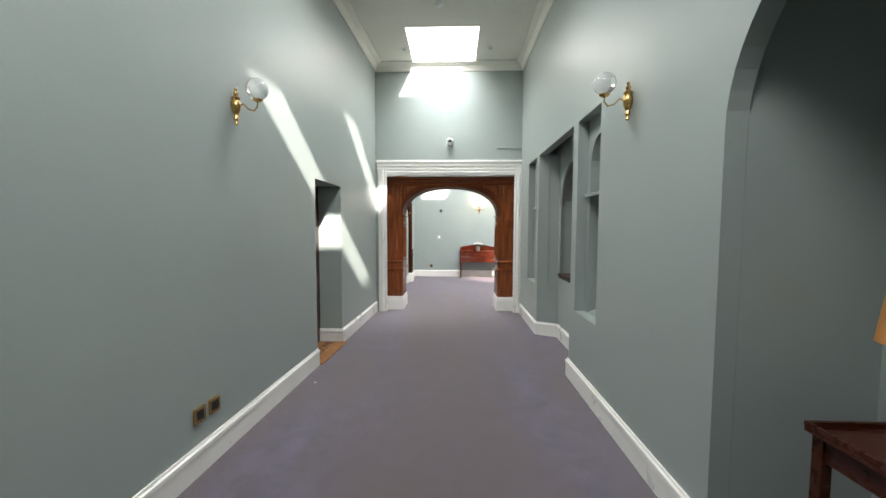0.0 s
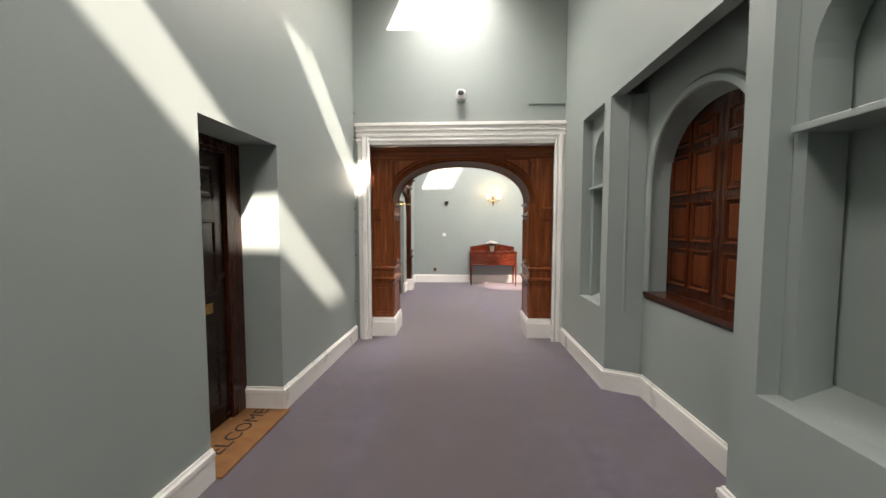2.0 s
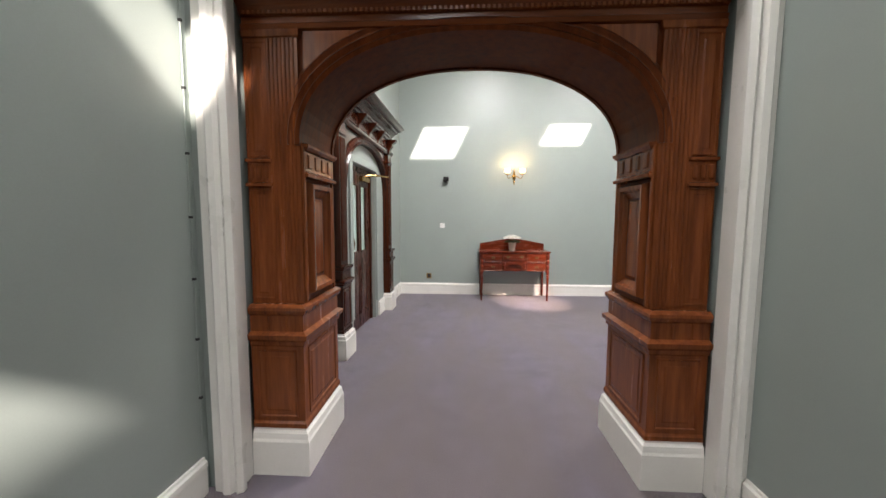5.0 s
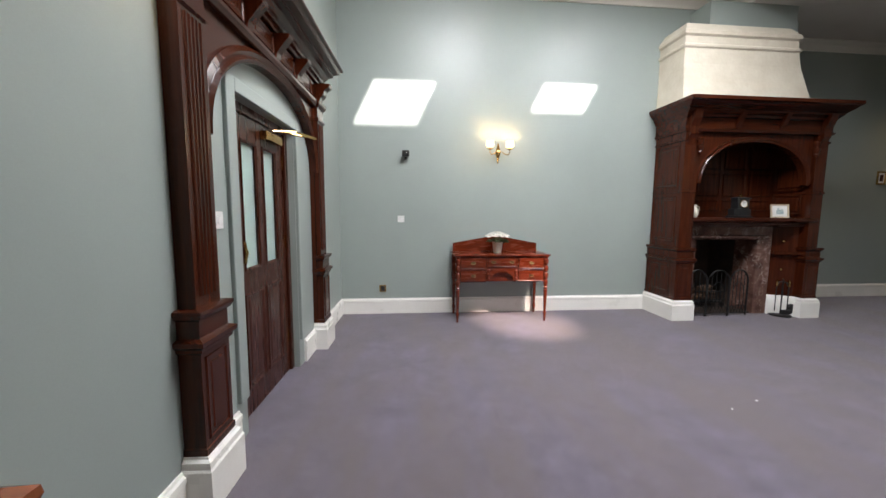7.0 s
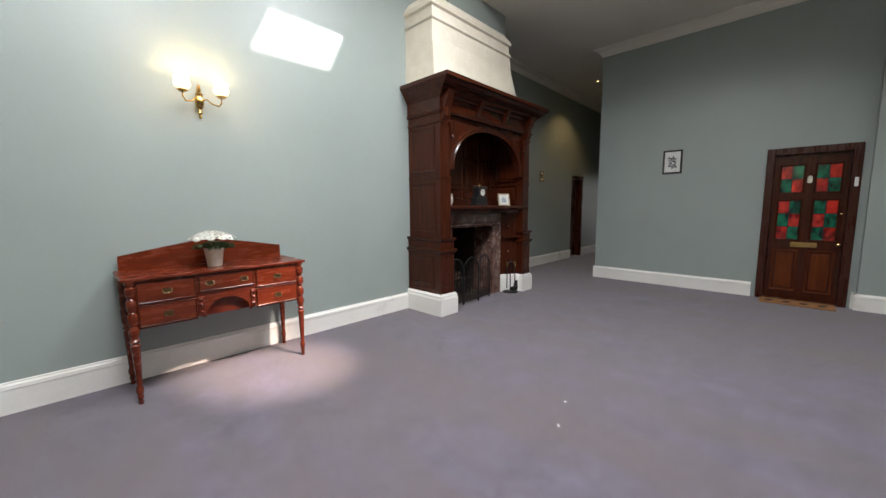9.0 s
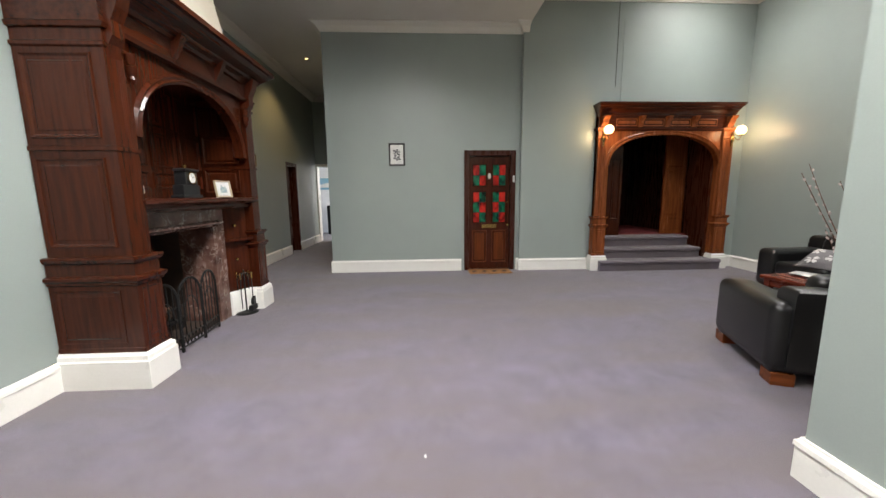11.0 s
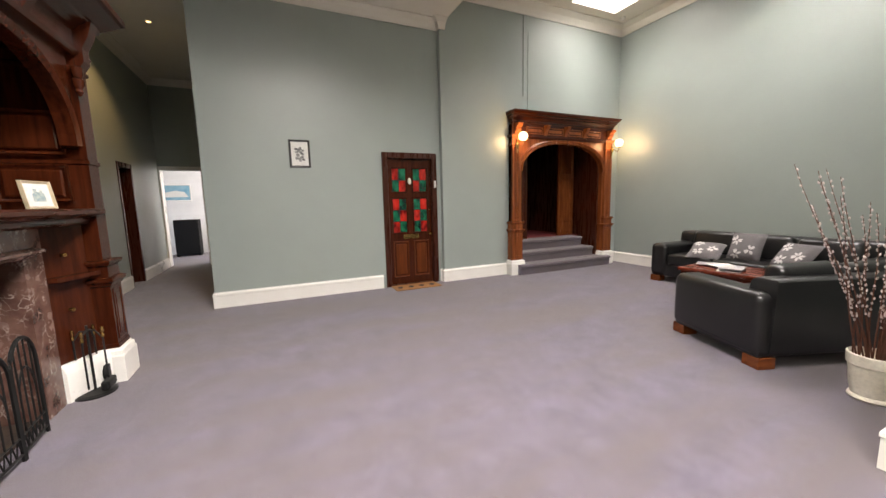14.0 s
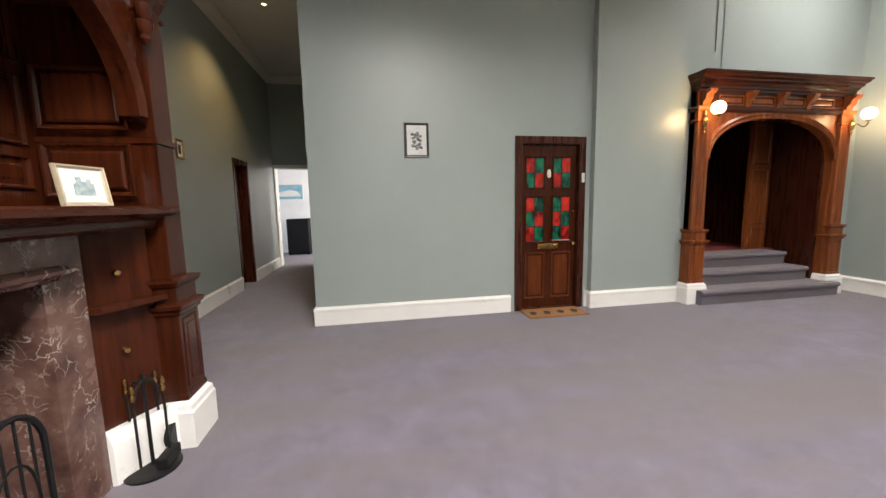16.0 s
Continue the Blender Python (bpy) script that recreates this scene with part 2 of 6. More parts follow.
def box(bm, x0, x1, y0, y1, z0, z1, bevel=0.0, seg=2):
    r = bmesh.ops.create_cube(bm, size=1, matrix=Matrix.LocRotScale(((x0 + x1) / 2, (y0 + y1) / 2, (z0 + z1) / 2), None, (x1 - x0, y1 - y0, z1 - z0)))
    if bevel:
        es = list({e for v in r["verts"] for e in v.link_edges})
        bmesh.ops.bevel(bm, geom=es, offset=bevel, segments=seg, profile=0.5, affect="EDGES")
    return bm


def nb():
    return bmesh.new()


def rings(bm, loops, cap=True, closed=True):
    """Skins a row of loops with equal counts."""
    vs = [[bm.verts.new(p) for p in l] for l in loops]
    k = len(loops[0])
    for a, b in zip(vs, vs[1:]):
        for i in range(k if closed else k - 1):
            bm.faces.new((a[i], a[(i + 1) % k], b[(i + 1) % k], b[i]))
    if cap:
        bm.faces.new(vs[0][::-1])
        bm.faces.new(vs[-1])
    return bm


def tower(bm, x0, x1, yf, yb, profile, side=1.0):
    """A block whose front and sides follow a moulded profile of (projection, height)."""
    return rings(bm, [[(x0 - p * side, yb, z), (x0 - p * side, yf - p, z), (x1 + p * side, yf - p, z), (x1 + p * side, yb, z)] for p, z in profile])


def lathe(bm, profile, seg=20, at=(0, 0, 0), m=None):
    loops = []
    for r, z in profile:
        loops.append([Vector((at[0] + r * math.cos(2 * math.pi * i / seg), at[1] + r * math.sin(2 * math.pi * i / seg), at[2] + z)) for i in range(seg)])
    if m:
        loops = [[m @ v for v in l] for l in loops]
    return rings(bm, loops)


def tube(bm, pts, r, seg=8):
    """A round bar along a row of points; r: one radius or one for each."""
    pts = [Vector(p) for p in pts]
    rs = r if isinstance(r, (list, tuple)) else [r] * len(pts)
    loops = []
    up = Vector((0, 0, 1))
    for i, p in enumerate(pts):
        d = (pts[min(i + 1, len(pts) - 1)] - pts[max(i - 1, 0)]).normalized()
        s = d.cross(up if abs(d.z) < 0.95 else Vector((1, 0, 0))).normalized()
        w = s.cross(d)
        loops.append([p + (s * math.cos(a) + w * math.sin(a)) * rs[i] for a in (2 * math.pi * j / seg for j in range(seg))])
    return rings(bm, loops)


def frame_mould(bm, x0, x1, z0, z1, y, w, h, steps=((0, 0), (0.15, 1), (0.45, 0.9), (0.6, 0.45), (1, 0))):
    """A mitred moulding round a rectangle, standing proud of the plane y."""
    rings(bm, [[(x0 + a * w, y - b * h, z0 + a * w), (x1 - a * w, y - b * h, z0 + a * w), (x1 - a * w, y - b * h, z1 - a * w), (x0 + a * w, y - b * h, z1 - a * w)] for a, b in steps], cap=False)
    return bm


def arch_line(u0, u1, spring, top, n=28, power=2.0, tall=None):
    """Points over an arch from the right foot to the left: jamb tops at the spring, crown at the top."""
    c, a, b = (u0 + u1) / 2, (u1 - u0) / 2, top - spring
    out = []
    for i in range(n + 1):
        t = math.pi * i / n
        ct, st = math.cos(t), math.sin(t)
        out.append((c + a * math.copysign(abs(ct) ** (2 / power), ct), spring + b * abs(st) ** (2 / power)))
    return out


def sheet(bm, loops, place, depth):
    """A slab from outlines (the first outside, the others holes); place maps (u, v, d) to a point."""
    edges = []
    for loop in loops:
        vs = [bm.verts.new(place(u, v, 0)) for u, v in loop]
        edges += [bm.edges.new((vs[i], vs[(i + 1) % len(vs)])) for i in range(len(vs))]
    r = bmesh.ops.triangle_fill(bm, use_beauty=True, use_dissolve=False, edges=edges)
    fs = [g for g in r["geom"] if isinstance(g, bmesh.types.BMFace)]
    r = bmesh.ops.extrude_face_region(bm, geom=fs)
    off = Vector(place(0, 0, depth)) - Vector(place(0, 0, 0))
    bmesh.ops.translate(bm, vec=off, verts=[g for g in r["geom"] if isinstance(g, bmesh.types.BMVert)])
    return bm


def xz(y):
    return lambda u, v, d: (u, y + d, v)


def yz(x, slope=0.0, y_ref=0.0):
    return lambda u, v, d: (x + slope * (u - y_ref) + d, u, v)


def rect(u0, u1, v0, v1):
    return [(u0, v0), (u1, v0), (u1, v1), (u0, v1)]


def arch_sweep(bm, line, profile):
    """A moulding along a line in the xz plane; profile: (outward, y)."""
    loops = []
    for i, (x, z) in enumerate(line):
        a, b = line[max(i - 1, 0)], line[min(i + 1, len(line) - 1)]
        tx, tz = b[0] - a[0], b[1] - a[1]
        k = math.hypot(tx, tz) or 1
        nx, nz = tz / k, -tx / k
        loops.append([(x + nx * o, y, z + nz * o) for o, y in profile])
    return rings(bm, loops)


def structure(name, bm, mat, label, category="wall"):
    return tagged(part(name, bm, mat), label, category, kind="structure")


# ---- structure ----
SK = 0.035
HALL_W = lambda y: -1.56 - SK * (6.66 - y)
ROOM_W = lambda y: -1.52 + SK * (y - 8.0)
HALL_E, N_Y, E_X, E2_X, S_Y, TOP = 1.10, 11.56, 6.585, 6.50, 3.55, 4.5

bm = nb()
box(bm, -4, 15, -4, 14, -0.12, 0)
structure("floor", bm, CARPET, "worn lilac-grey wall-to-wall carpet with brownish tracks", "carpet")

LW_X, LW_Y = 1.78, 7.31

# hall
bm = nb()
sheet(bm, [[(-3, 0), (3.965, 0), (3.965, 2.1), (4.775, 2.1), (4.775, 0), (6.9, 0), (6.9, 4.9), (-3, 4.9)]], yz(HALL_W(0), SK), -0.5)
structure("wall_hall_west", bm, PAINT, "sage green painted hall wall with a deep doorway")

NA, NB = (3.075, 3.625), (5.42, 5.985)
REC = (3.77, 5.28)
bm = nb()
n_hole = [[(a, 0.73), (b, 0.73), (b, 2.6), (a, 2.6)] for a, b in (NA, NB)]
outer = [(-3, 0), (0.15, 0), *arch_line(0.15, 1.67, 2.0, 2.75)[::-1], (1.67, 0), (REC[0], 0), (REC[0], 2.6), (REC[1], 2.6), (REC[1], 0), (7.0, 0), (7.0, 4.9), (-3, 4.9)]
sheet(bm, [outer, *n_hole], yz(HALL_E), 0.10)
structure("wall_hall_east", bm, PAINT, "sage green hall wall with niches and a window recess")

# splayed inner layers of the niches and the recess
bm = nb()
inner = []
for a, b in (NA, NB):
    inner.append([(a + 0.06, 0.73), (b - 0.06, 0.73), *arch_line(a + 0.06, b - 0.06, 2.15, 2.42, 14)])
win = [(3.92, 0.92), (5.18, 0.92), *arch_line(3.92, 5.18, 1.78, 2.47, 28, 2.15)]
win_back = [(3.98, 0.92), (5.15, 0.92), *arch_line(3.98, 5.15, 1.8, 2.36, 28, 2.15)]
sheet(bm, [[(2.6, 0), (REC[0] - 0.06, 0), (REC[0] - 0.06, 2.7), (2.6, 2.7)], inner[0]], yz(HALL_E + 0.103), 0.16)
sheet(bm, [[(REC[1] + 0.06, 0), (6.6, 0), (6.6, 2.7), (REC[1] + 0.06, 2.7)], inner[1]], yz(HALL_E + 0.103), 0.16)
structure("niche_lining", bm, PAINT, "sage painted arched inner edge of the niches")
bm = nb()
sheet(bm, [rect(2.6, 6.6, 0, 3.0), win], yz(1.38), 0.22)
structure("wall_window_recess", bm, PAINT, "sage painted wall round the arched window", "wall")
bm = nb()
rings(bm, [[(1.379, u, v) for u, v in win], [(1.553, u, v) for u, v in win_back], [(1.553, u, v) for u, v in win]], cap=False)
structure("window_reveal", bm, PAINT, "sage painted splayed arched reveal of the window", "reveal")
for y0, y1 in (NA, NB):
    bm = nb()
    rings(bm, [[(HALL_E + 0.002, y0, 0.66), (HALL_E + 0.002, y1, 0.66), (1.378, y1, 0.66), (1.378, y0, 0.66)], [(HALL_E + 0.002, y0, 0.69), (HALL_E + 0.002, y1, 0.69), (1.378, y1 - 0.04, 0.80), (1.378, y0 + 0.04, 0.80)]])
    structure("niche_sill", bm, PAINT, "sloping painted sill of a wall niche", "sill")
    bm = nb()
    box(bm, HALL_E + 0.06, 1.378, y0 + 0.03, y1 - 0.03, 1.86, 1.89, 0.004)
    structure("niche_shelf", bm, PAINT, "painted shelf across a wall niche", "shelf")
# chamfers either side of the window recess
bm = nb()
rings(bm, [[(HALL_E + 0.004, REC[1] - 0.001, z), (1.378, REC[1] - 0.001, z), (1.378, 5.19, z)] for z in (0, 2.598)])
rings(bm, [[(HALL_E + 0.104, REC[0] + 0.001, z), (1.378, REC[0] + 0.001, z), (1.378, 3.9, z)] for z in (0, 2.598)])
structure("recess_chamfer", bm, PAINT, "chamfered painted side of the window recess", "wall")
bm = nb()
tube(bm, [(1.235, 5.232, 0.72), (1.235, 5.232, 2.59)], 0.014)
structure("recess_bead", bm, PAINT, "painted bead on the recess chamfer", "trim")
bm = nb()
line = [(-u, v) for u, v in [(5.155, 0.93), *arch_line(3.93, 5.155, 1.78, 2.45, 30, 2.15), (3.93, 0.93)]]
arch_sweep(bm, line, [(0.0, 0.0), (0.0, -0.014), (0.01, -0.022), (0.05, -0.022), (0.06, -0.01), (0.062, 0.0)])
for v in bm.verts:
    v.co = Vector((1.377 + v.co.y, -v.co.x, v.co.z))
structure("window_band", bm, PAINT, "painted raised band round the arched window", "trim")

# wall between hall and room, with the wide opening; its east part is the thick old wall
bm = nb()
sheet(bm, [[(-2.1, 0), (-1.41, 0), (-1.41, 2.59), (1.02, 2.59), (1.02, 0), (HALL_E + 0.1, 0), (HALL_E + 0.1, 4.9), (-2.1, 4.9)]], xz(6.66), 0.65)
structure("wall_end", bm, PAINT, "sage painted wall over the wide opening")
bm = nb()
box(bm, 1.602, LW_X, S_Y - 0.3, LW_Y, 0, 4.9)
box(bm, HALL_E + 0.102, LW_X, 6.603, LW_Y, 0, 4.9)
structure("wall_lounge_west", bm, PAINT, "thick sage painted wall beside the lounge")

# room
bm = nb()
sheet(bm, [[(7.0, 0), (8.955, 0), (8.955, 2.02), (9.905, 2.02), (9.905, 0), (11.8, 0), (11.8, 4.9), (7.0, 4.9)]], yz(ROOM_W(0), SK), -0.35)
structure("wall_room_west", bm, PAINT, "sage painted wall with a door in a wooden surround")
bm = nb()
sheet(bm, [[(-2.0, 0), (3.2, 0), (3.2, 1.12), (4.27, 1.12), (4.27, 0), (4.85, 0), (4.85, 4.9), (-2.0, 4.9)]], xz(N_Y), 0.52)
structure("wall_north", bm, PAINT, "pale sage painted wall behind the desk and chimney")
bm = nb()
sheet(bm, [[(4.85, 0), (8.72, 0), (8.72, 2.07), (9.38, 2.07), (9.38, 0), (11.2, 0), (11.2, 4.9), (4.85, 4.9)]], xz(12.08), 0.3)
structure("wall_corridor_north", bm, PAINT, "dim sage corridor wall with a dark doorway")
bm = nb()
sheet(bm, [[(10.3, 0), (11.3, 0), (11.3, 2.12), (12.05, 2.12), (12.05, 0), (12.1, 0), (12.1, 4.9), (10.3, 4.9)]], yz(11.0), 0.2)
structure("wall_corridor_end", bm, PAINT, "dim sage wall at the corridor's end with a doorway")
bm = nb()
sheet(bm, [[(7.40, 0), (7.50, 0), (7.50, 2.0), (8.32, 2.0), (8.32, 0), (10.62, 0), (10.62, 4.9), (7.40, 4.9)]], yz(E_X), 0.3)
box(bm, E_X + 0.302, 11.0, 10.5, 10.62, 0, 4.9)
structure("wall_east", bm, PAINT, "sage painted wall with a stained glass door")
bm = nb()
sheet(bm, [[(S_Y - 0.2, 0), (4.0, 0), (4.0, 2.45), (5.95, 2.45), (5.95, 0), (7.398, 0), (7.398, 4.9), (S_Y - 0.2, 4.9)]], yz(E2_X), 0.38)
structure("wall_east_lounge", bm, PAINT, "sage painted wall round the arched entrance")
bm = nb()
box(bm, 1.4, 8.6, S_Y - 0.25, S_Y, 0, 4.9)
structure("wall_south_lounge", bm, PAINT, "sage painted lounge wall behind the sofa")

# behind the camera and past the hall arch
bm = nb()
box(bm, -2.2, 4.5, -3.2, -3.0, 0, 4.9)
structure("wall_hall_south", bm, PAINT, "plain sage wall closing the hall")
bm = nb()
box(bm, 3.2, 3.4, -3.0, 3.05, 0, 4.9)
box(bm, 1.202, 3.2, 2.6, 3.05, 0, 4.9)
structure("wall_side_room", bm, PAINT, "sage wall of the dim side room", "wall")


# ceilings with skylight wells
def ceiling(name, outline, holes, z, label):
    bm = nb()
    sheet(bm, [outline, *holes], lambda u, v, d: (u, v, z + d), 0.22)
    structure(name, bm, CEIL, label, "ceiling")


hole = lambda s: rect(s[0], s[1], s[2], s[3])
ceiling("ceiling_hall", rect(-2.0, 3.4, -3.2, 6.8), [hole(s) for s in SKYLIGHTS[:3]], TOP, "off-white hall ceiling with a skylight")
ceiling("ceiling_room", [(-2.0, 6.802), (1.6, 6.802), (1.6, S_Y - 0.2), (7.0, S_Y - 0.2), (7.0, 7.3), (3.8, 7.3), (3.8, 12.0), (-2.0, 12.0)],
        [hole(s) for s in SKYLIGHTS[3:]], TOP, "off-white high ceiling with skylights")
bm = nb()
box(bm, 3.8, 11.3, 7.3, 12.2, 4.0, 4.722)
structure("ceiling_low", bm, CEIL, "off-white lowered ceiling over the corridor side", "ceiling")
bm = nb()
box(bm, -2.0, 3.797, 10.95, 11.9, 4.22, 4.498)
structure("ceiling_north_bay", bm, CEIL, "off-white lowered ceiling along the desk wall", "ceiling")


def cornice(name, pts, z, size=0.13):
    """A coved cornice along a row of points, the room on its right hand."""
    prof = [(0, -size), (size * 0.12, -size), (size * 0.2, -size * 0.8), (size * 0.45, -size * 0.42), (size * 0.85, -size * 0.2), (size, -size * 0.12), (size, 0), (0, 0)]
    bm = nb()
    P = [Vector((*p, 0)) for p in pts]
    loops = []
    for i, p in enumerate(P):
        d0 = (p - P[i - 1]).normalized() if i else None
        d1 = (P[i + 1] - p).normalized() if i + 1 < len(P) else None
        n0 = Vector((d0.y, -d0.x, 0)) if d0 else None
        n1 = Vector((d1.y, -d1.x, 0)) if d1 else None
        nn = ((n0 + n1) / max(0.2, 1 + n0.dot(n1))) if n0 and n1 else (n0 or n1)
        loops.append([p + nn * o + Vector((0, 0, z + h)) for o, h in prof])
    rings(bm, loops)
    structure(name, bm, CEIL, "off-white coved plaster cornice", "cornice")


cornice("cornice_hall", [(HALL_W(-3) , -3), (HALL_W(6.66), 6.66), (HALL_E, 6.66), (HALL_E, -3)], TOP - 0.002)
cornice("cornice_room_high", [(LW_X, S_Y), (LW_X, LW_Y), (ROOM_W(LW_Y), LW_Y), (ROOM_W(10.95), 10.95)], TOP - 0.002, 0.16)
cornice("cornice_north_bay", [(ROOM_W(10.96), 10.96), (ROOM_W(N_Y), N_Y), (3.795, N_Y)], 4.218, 0.15)
cornice("cornice_lounge", [(E2_X, 7.298), (E2_X, S_Y), (LW_X, S_Y)], TOP - 0.002, 0.16)
cornice("cornice_low", [(11.0, 10.62), (E_X, 10.62), (E_X, 7.4), (E2_X, 7.398), (E2_X, 7.31)][::1], 3.998)
cornice("cornice_corridor", [(4.85, 12.08), (11.0, 12.08), (11.0, 10.62)], 3.998)


def baseboard(name, pts, height=0.19):
    """A white moulded skirting along a row of points, the room on its right hand."""
    prof = [(0, 0), (0.022, 0), (0.022, height - 0.05), (0.028, height - 0.045), (0.026, height - 0.02), (0.014, height - 0.012), (0.012, height), (0, height)]
    bm = nb()
    P = [Vector((*p, 0)) for p in pts]
    loops = []
    for i, p in enumerate(P):
        d0 = (p - P[i - 1]).normalized() if i else None
        d1 = (P[i + 1] - p).normalized() if i + 1 < len(P) else None
        n0 = Vector((d0.y, -d0.x, 0)) if d0 else None
        n1 = Vector((d1.y, -d1.x, 0)) if d1 else None
        nn = ((n0 + n1) / max(0.2, 1 + n0.dot(n1))) if n0 and n1 else (n0 or n1)
        loops.append([p + nn * o + Vector((0, 0, h)) for o, h in prof])
    rings(bm, loops)
    structure(name, bm, WHITE, "white gloss moulded skirting board", "skirting")


baseboard("baseboard_hall_west", [(HALL_W(-3), -3), (HALL_W(3.965), 3.965)])
baseboard("baseboard_hall_door", [(HALL_W(4.775) - 0.30, 4.775), (HALL_W(4.775), 4.775), (HALL_W(6.62), 6.62)])
baseboard("baseboard_hall_east", [(HALL_E, 6.62), (HALL_E, 5.28), (1.378, 5.15), (1.378, 3.87), (HALL_E + 0.1, 3.77), (HALL_E, 3.77), (HALL_E, 1.67), (HALL_E + 0.1, 1.67)])
baseboard("baseboard_room_west", [(ROOM_W(LW_Y), LW_Y + 0.01), (ROOM_W(8.35), 8.35)], 0.205)
baseboard("baseboard_west_a", [(ROOM_W(8.65), 8.65), (ROOM_W(8.84), 8.84)], 0.205)
baseboard("baseboard_west_b", [(ROOM_W(10.02), 10.02), (ROOM_W(10.32), 10.32)], 0.205)
baseboard("baseboard_north", [(ROOM_W(10.62), 10.62), (ROOM_W(N_Y), N_Y), (2.84, N_Y)], 0.205)
baseboard("baseboard_corridor_a", [(4.85, 11.6), (4.85, 12.08), (8.72, 12.08)], 0.21)
baseboard("baseboard_corridor_b", [(9.38, 12.08), (11.0, 12.08), (11.0, 12.06)], 0.21)
baseboard("baseboard_east_a", [(7.5, 10.62), (E_X, 10.62), (E_X, 8.40)], 0.205)
baseboard("baseboard_east_b", [(E_X, 7.44), (E_X, 7.398), (E2_X, 7.398), (E2_X, 6.17)], 0.205)
baseboard("baseboard_south", [(E2_X, S_Y + 0.16), (E2_X, S_Y), (LW_X, S_Y), (LW_X, LW_Y), (1.03, LW_Y)], 0.205)


# ---- joinery ----
def turned(bm, m):
    bmesh.ops.transform(bm, matrix=m, verts=bm.verts[:])
    return bm


def door_panel(parent, x0, x1, z0, z1, y, mat, w=0.03, h=0.014, m=None, name="panel"):
    """A raised moulding round a fielded panel, on a face that looks along -y."""
    bm = nb()
    frame_mould(bm, x0, x1, z0, z1, y + 0.002, w, h)
    a = w + 0.012
    if x1 - x0 > 2 * a + 0.03 and z1 - z0 > 2 * a + 0.03:
        rings(bm, [[(x0 + k, y + 0.002 - d, z0 + k), (x1 - k, y + 0.002 - d, z0 + k), (x1 - k, y + 0.002 - d, z1 - k), (x0 + k, y + 0.002 - d, z1 - k)] for k, d in ((a, 0), (a + 0.012, 0.006))])
    if m:
        turned(bm, m)
    return part(name, bm, mat, parent)


def reeds(parent, x0, x1, z0, z1, y, n, mat):
    s = (x1 - x0) / n
    for i in range(n):
        c = x0 + s * (i + 0.5)
        bm = nb()
        rings(bm, [[(c + s * 0.44 * math.cos(a), y + 0.003 - s * 0.5 * math.sin(a), z) for a in (math.pi * k / 5 for k in range(6))] for z in (z0, z1)])
        part("reed", bm, mat, parent)


ENT = [(0.0, 0.0), (0.0, 0.03), (0.02, 0.035), (0.02, 0.06), (0.035, 0.07), (0.06, 0.1), (0.10, 0.115), (0.10, 0.135), (0.15, 0.15), (0.17, 0.175), (0.19, 0.18), (0.19, 0.2)]


def pedestal(parent, x0, x1, yf, yb, mats, z_base=0.26, z_dado=0.93, side_panels=True):
    """White plinth, panelled pedestal and dado mouldings under a pilaster."""
    wood, white = mats
    bm = nb()
    tower(bm, x0, x1, yf, yb, [(0.035, 0), (0.035, z_base - 0.06), (0.028, z_base - 0.05), (0.026, z_base - 0.02), (0.012, z_base - 0.01), (0.01, z_base)])
    part("plinth", bm, white, parent, "white gloss painted plinth")
    bm = nb()
    zt = z_dado - 0.14
    tower(bm, x0, x1, yf, yb, [(0.006, z_base), (0.006, z_base + 0.03), (0, z_base + 0.035), (0, zt - 0.06), (0.012, zt - 0.05), (0.014, zt - 0.035), (0.028, zt - 0.02), (0.03, zt),
                              (0.0, zt + 0.012), (0.0, z_dado - 0.05), (0.012, z_dado - 0.04), (0.022, z_dado - 0.02), (0.022, z_dado - 0.005), (0.0, z_dado)])
    part("pedestal", bm, wood, parent)
    door_panel(parent, x0 + 0.03, x1 - 0.03, z_base + 0.06, zt - 0.08, yf, wood, 0.018, 0.008)


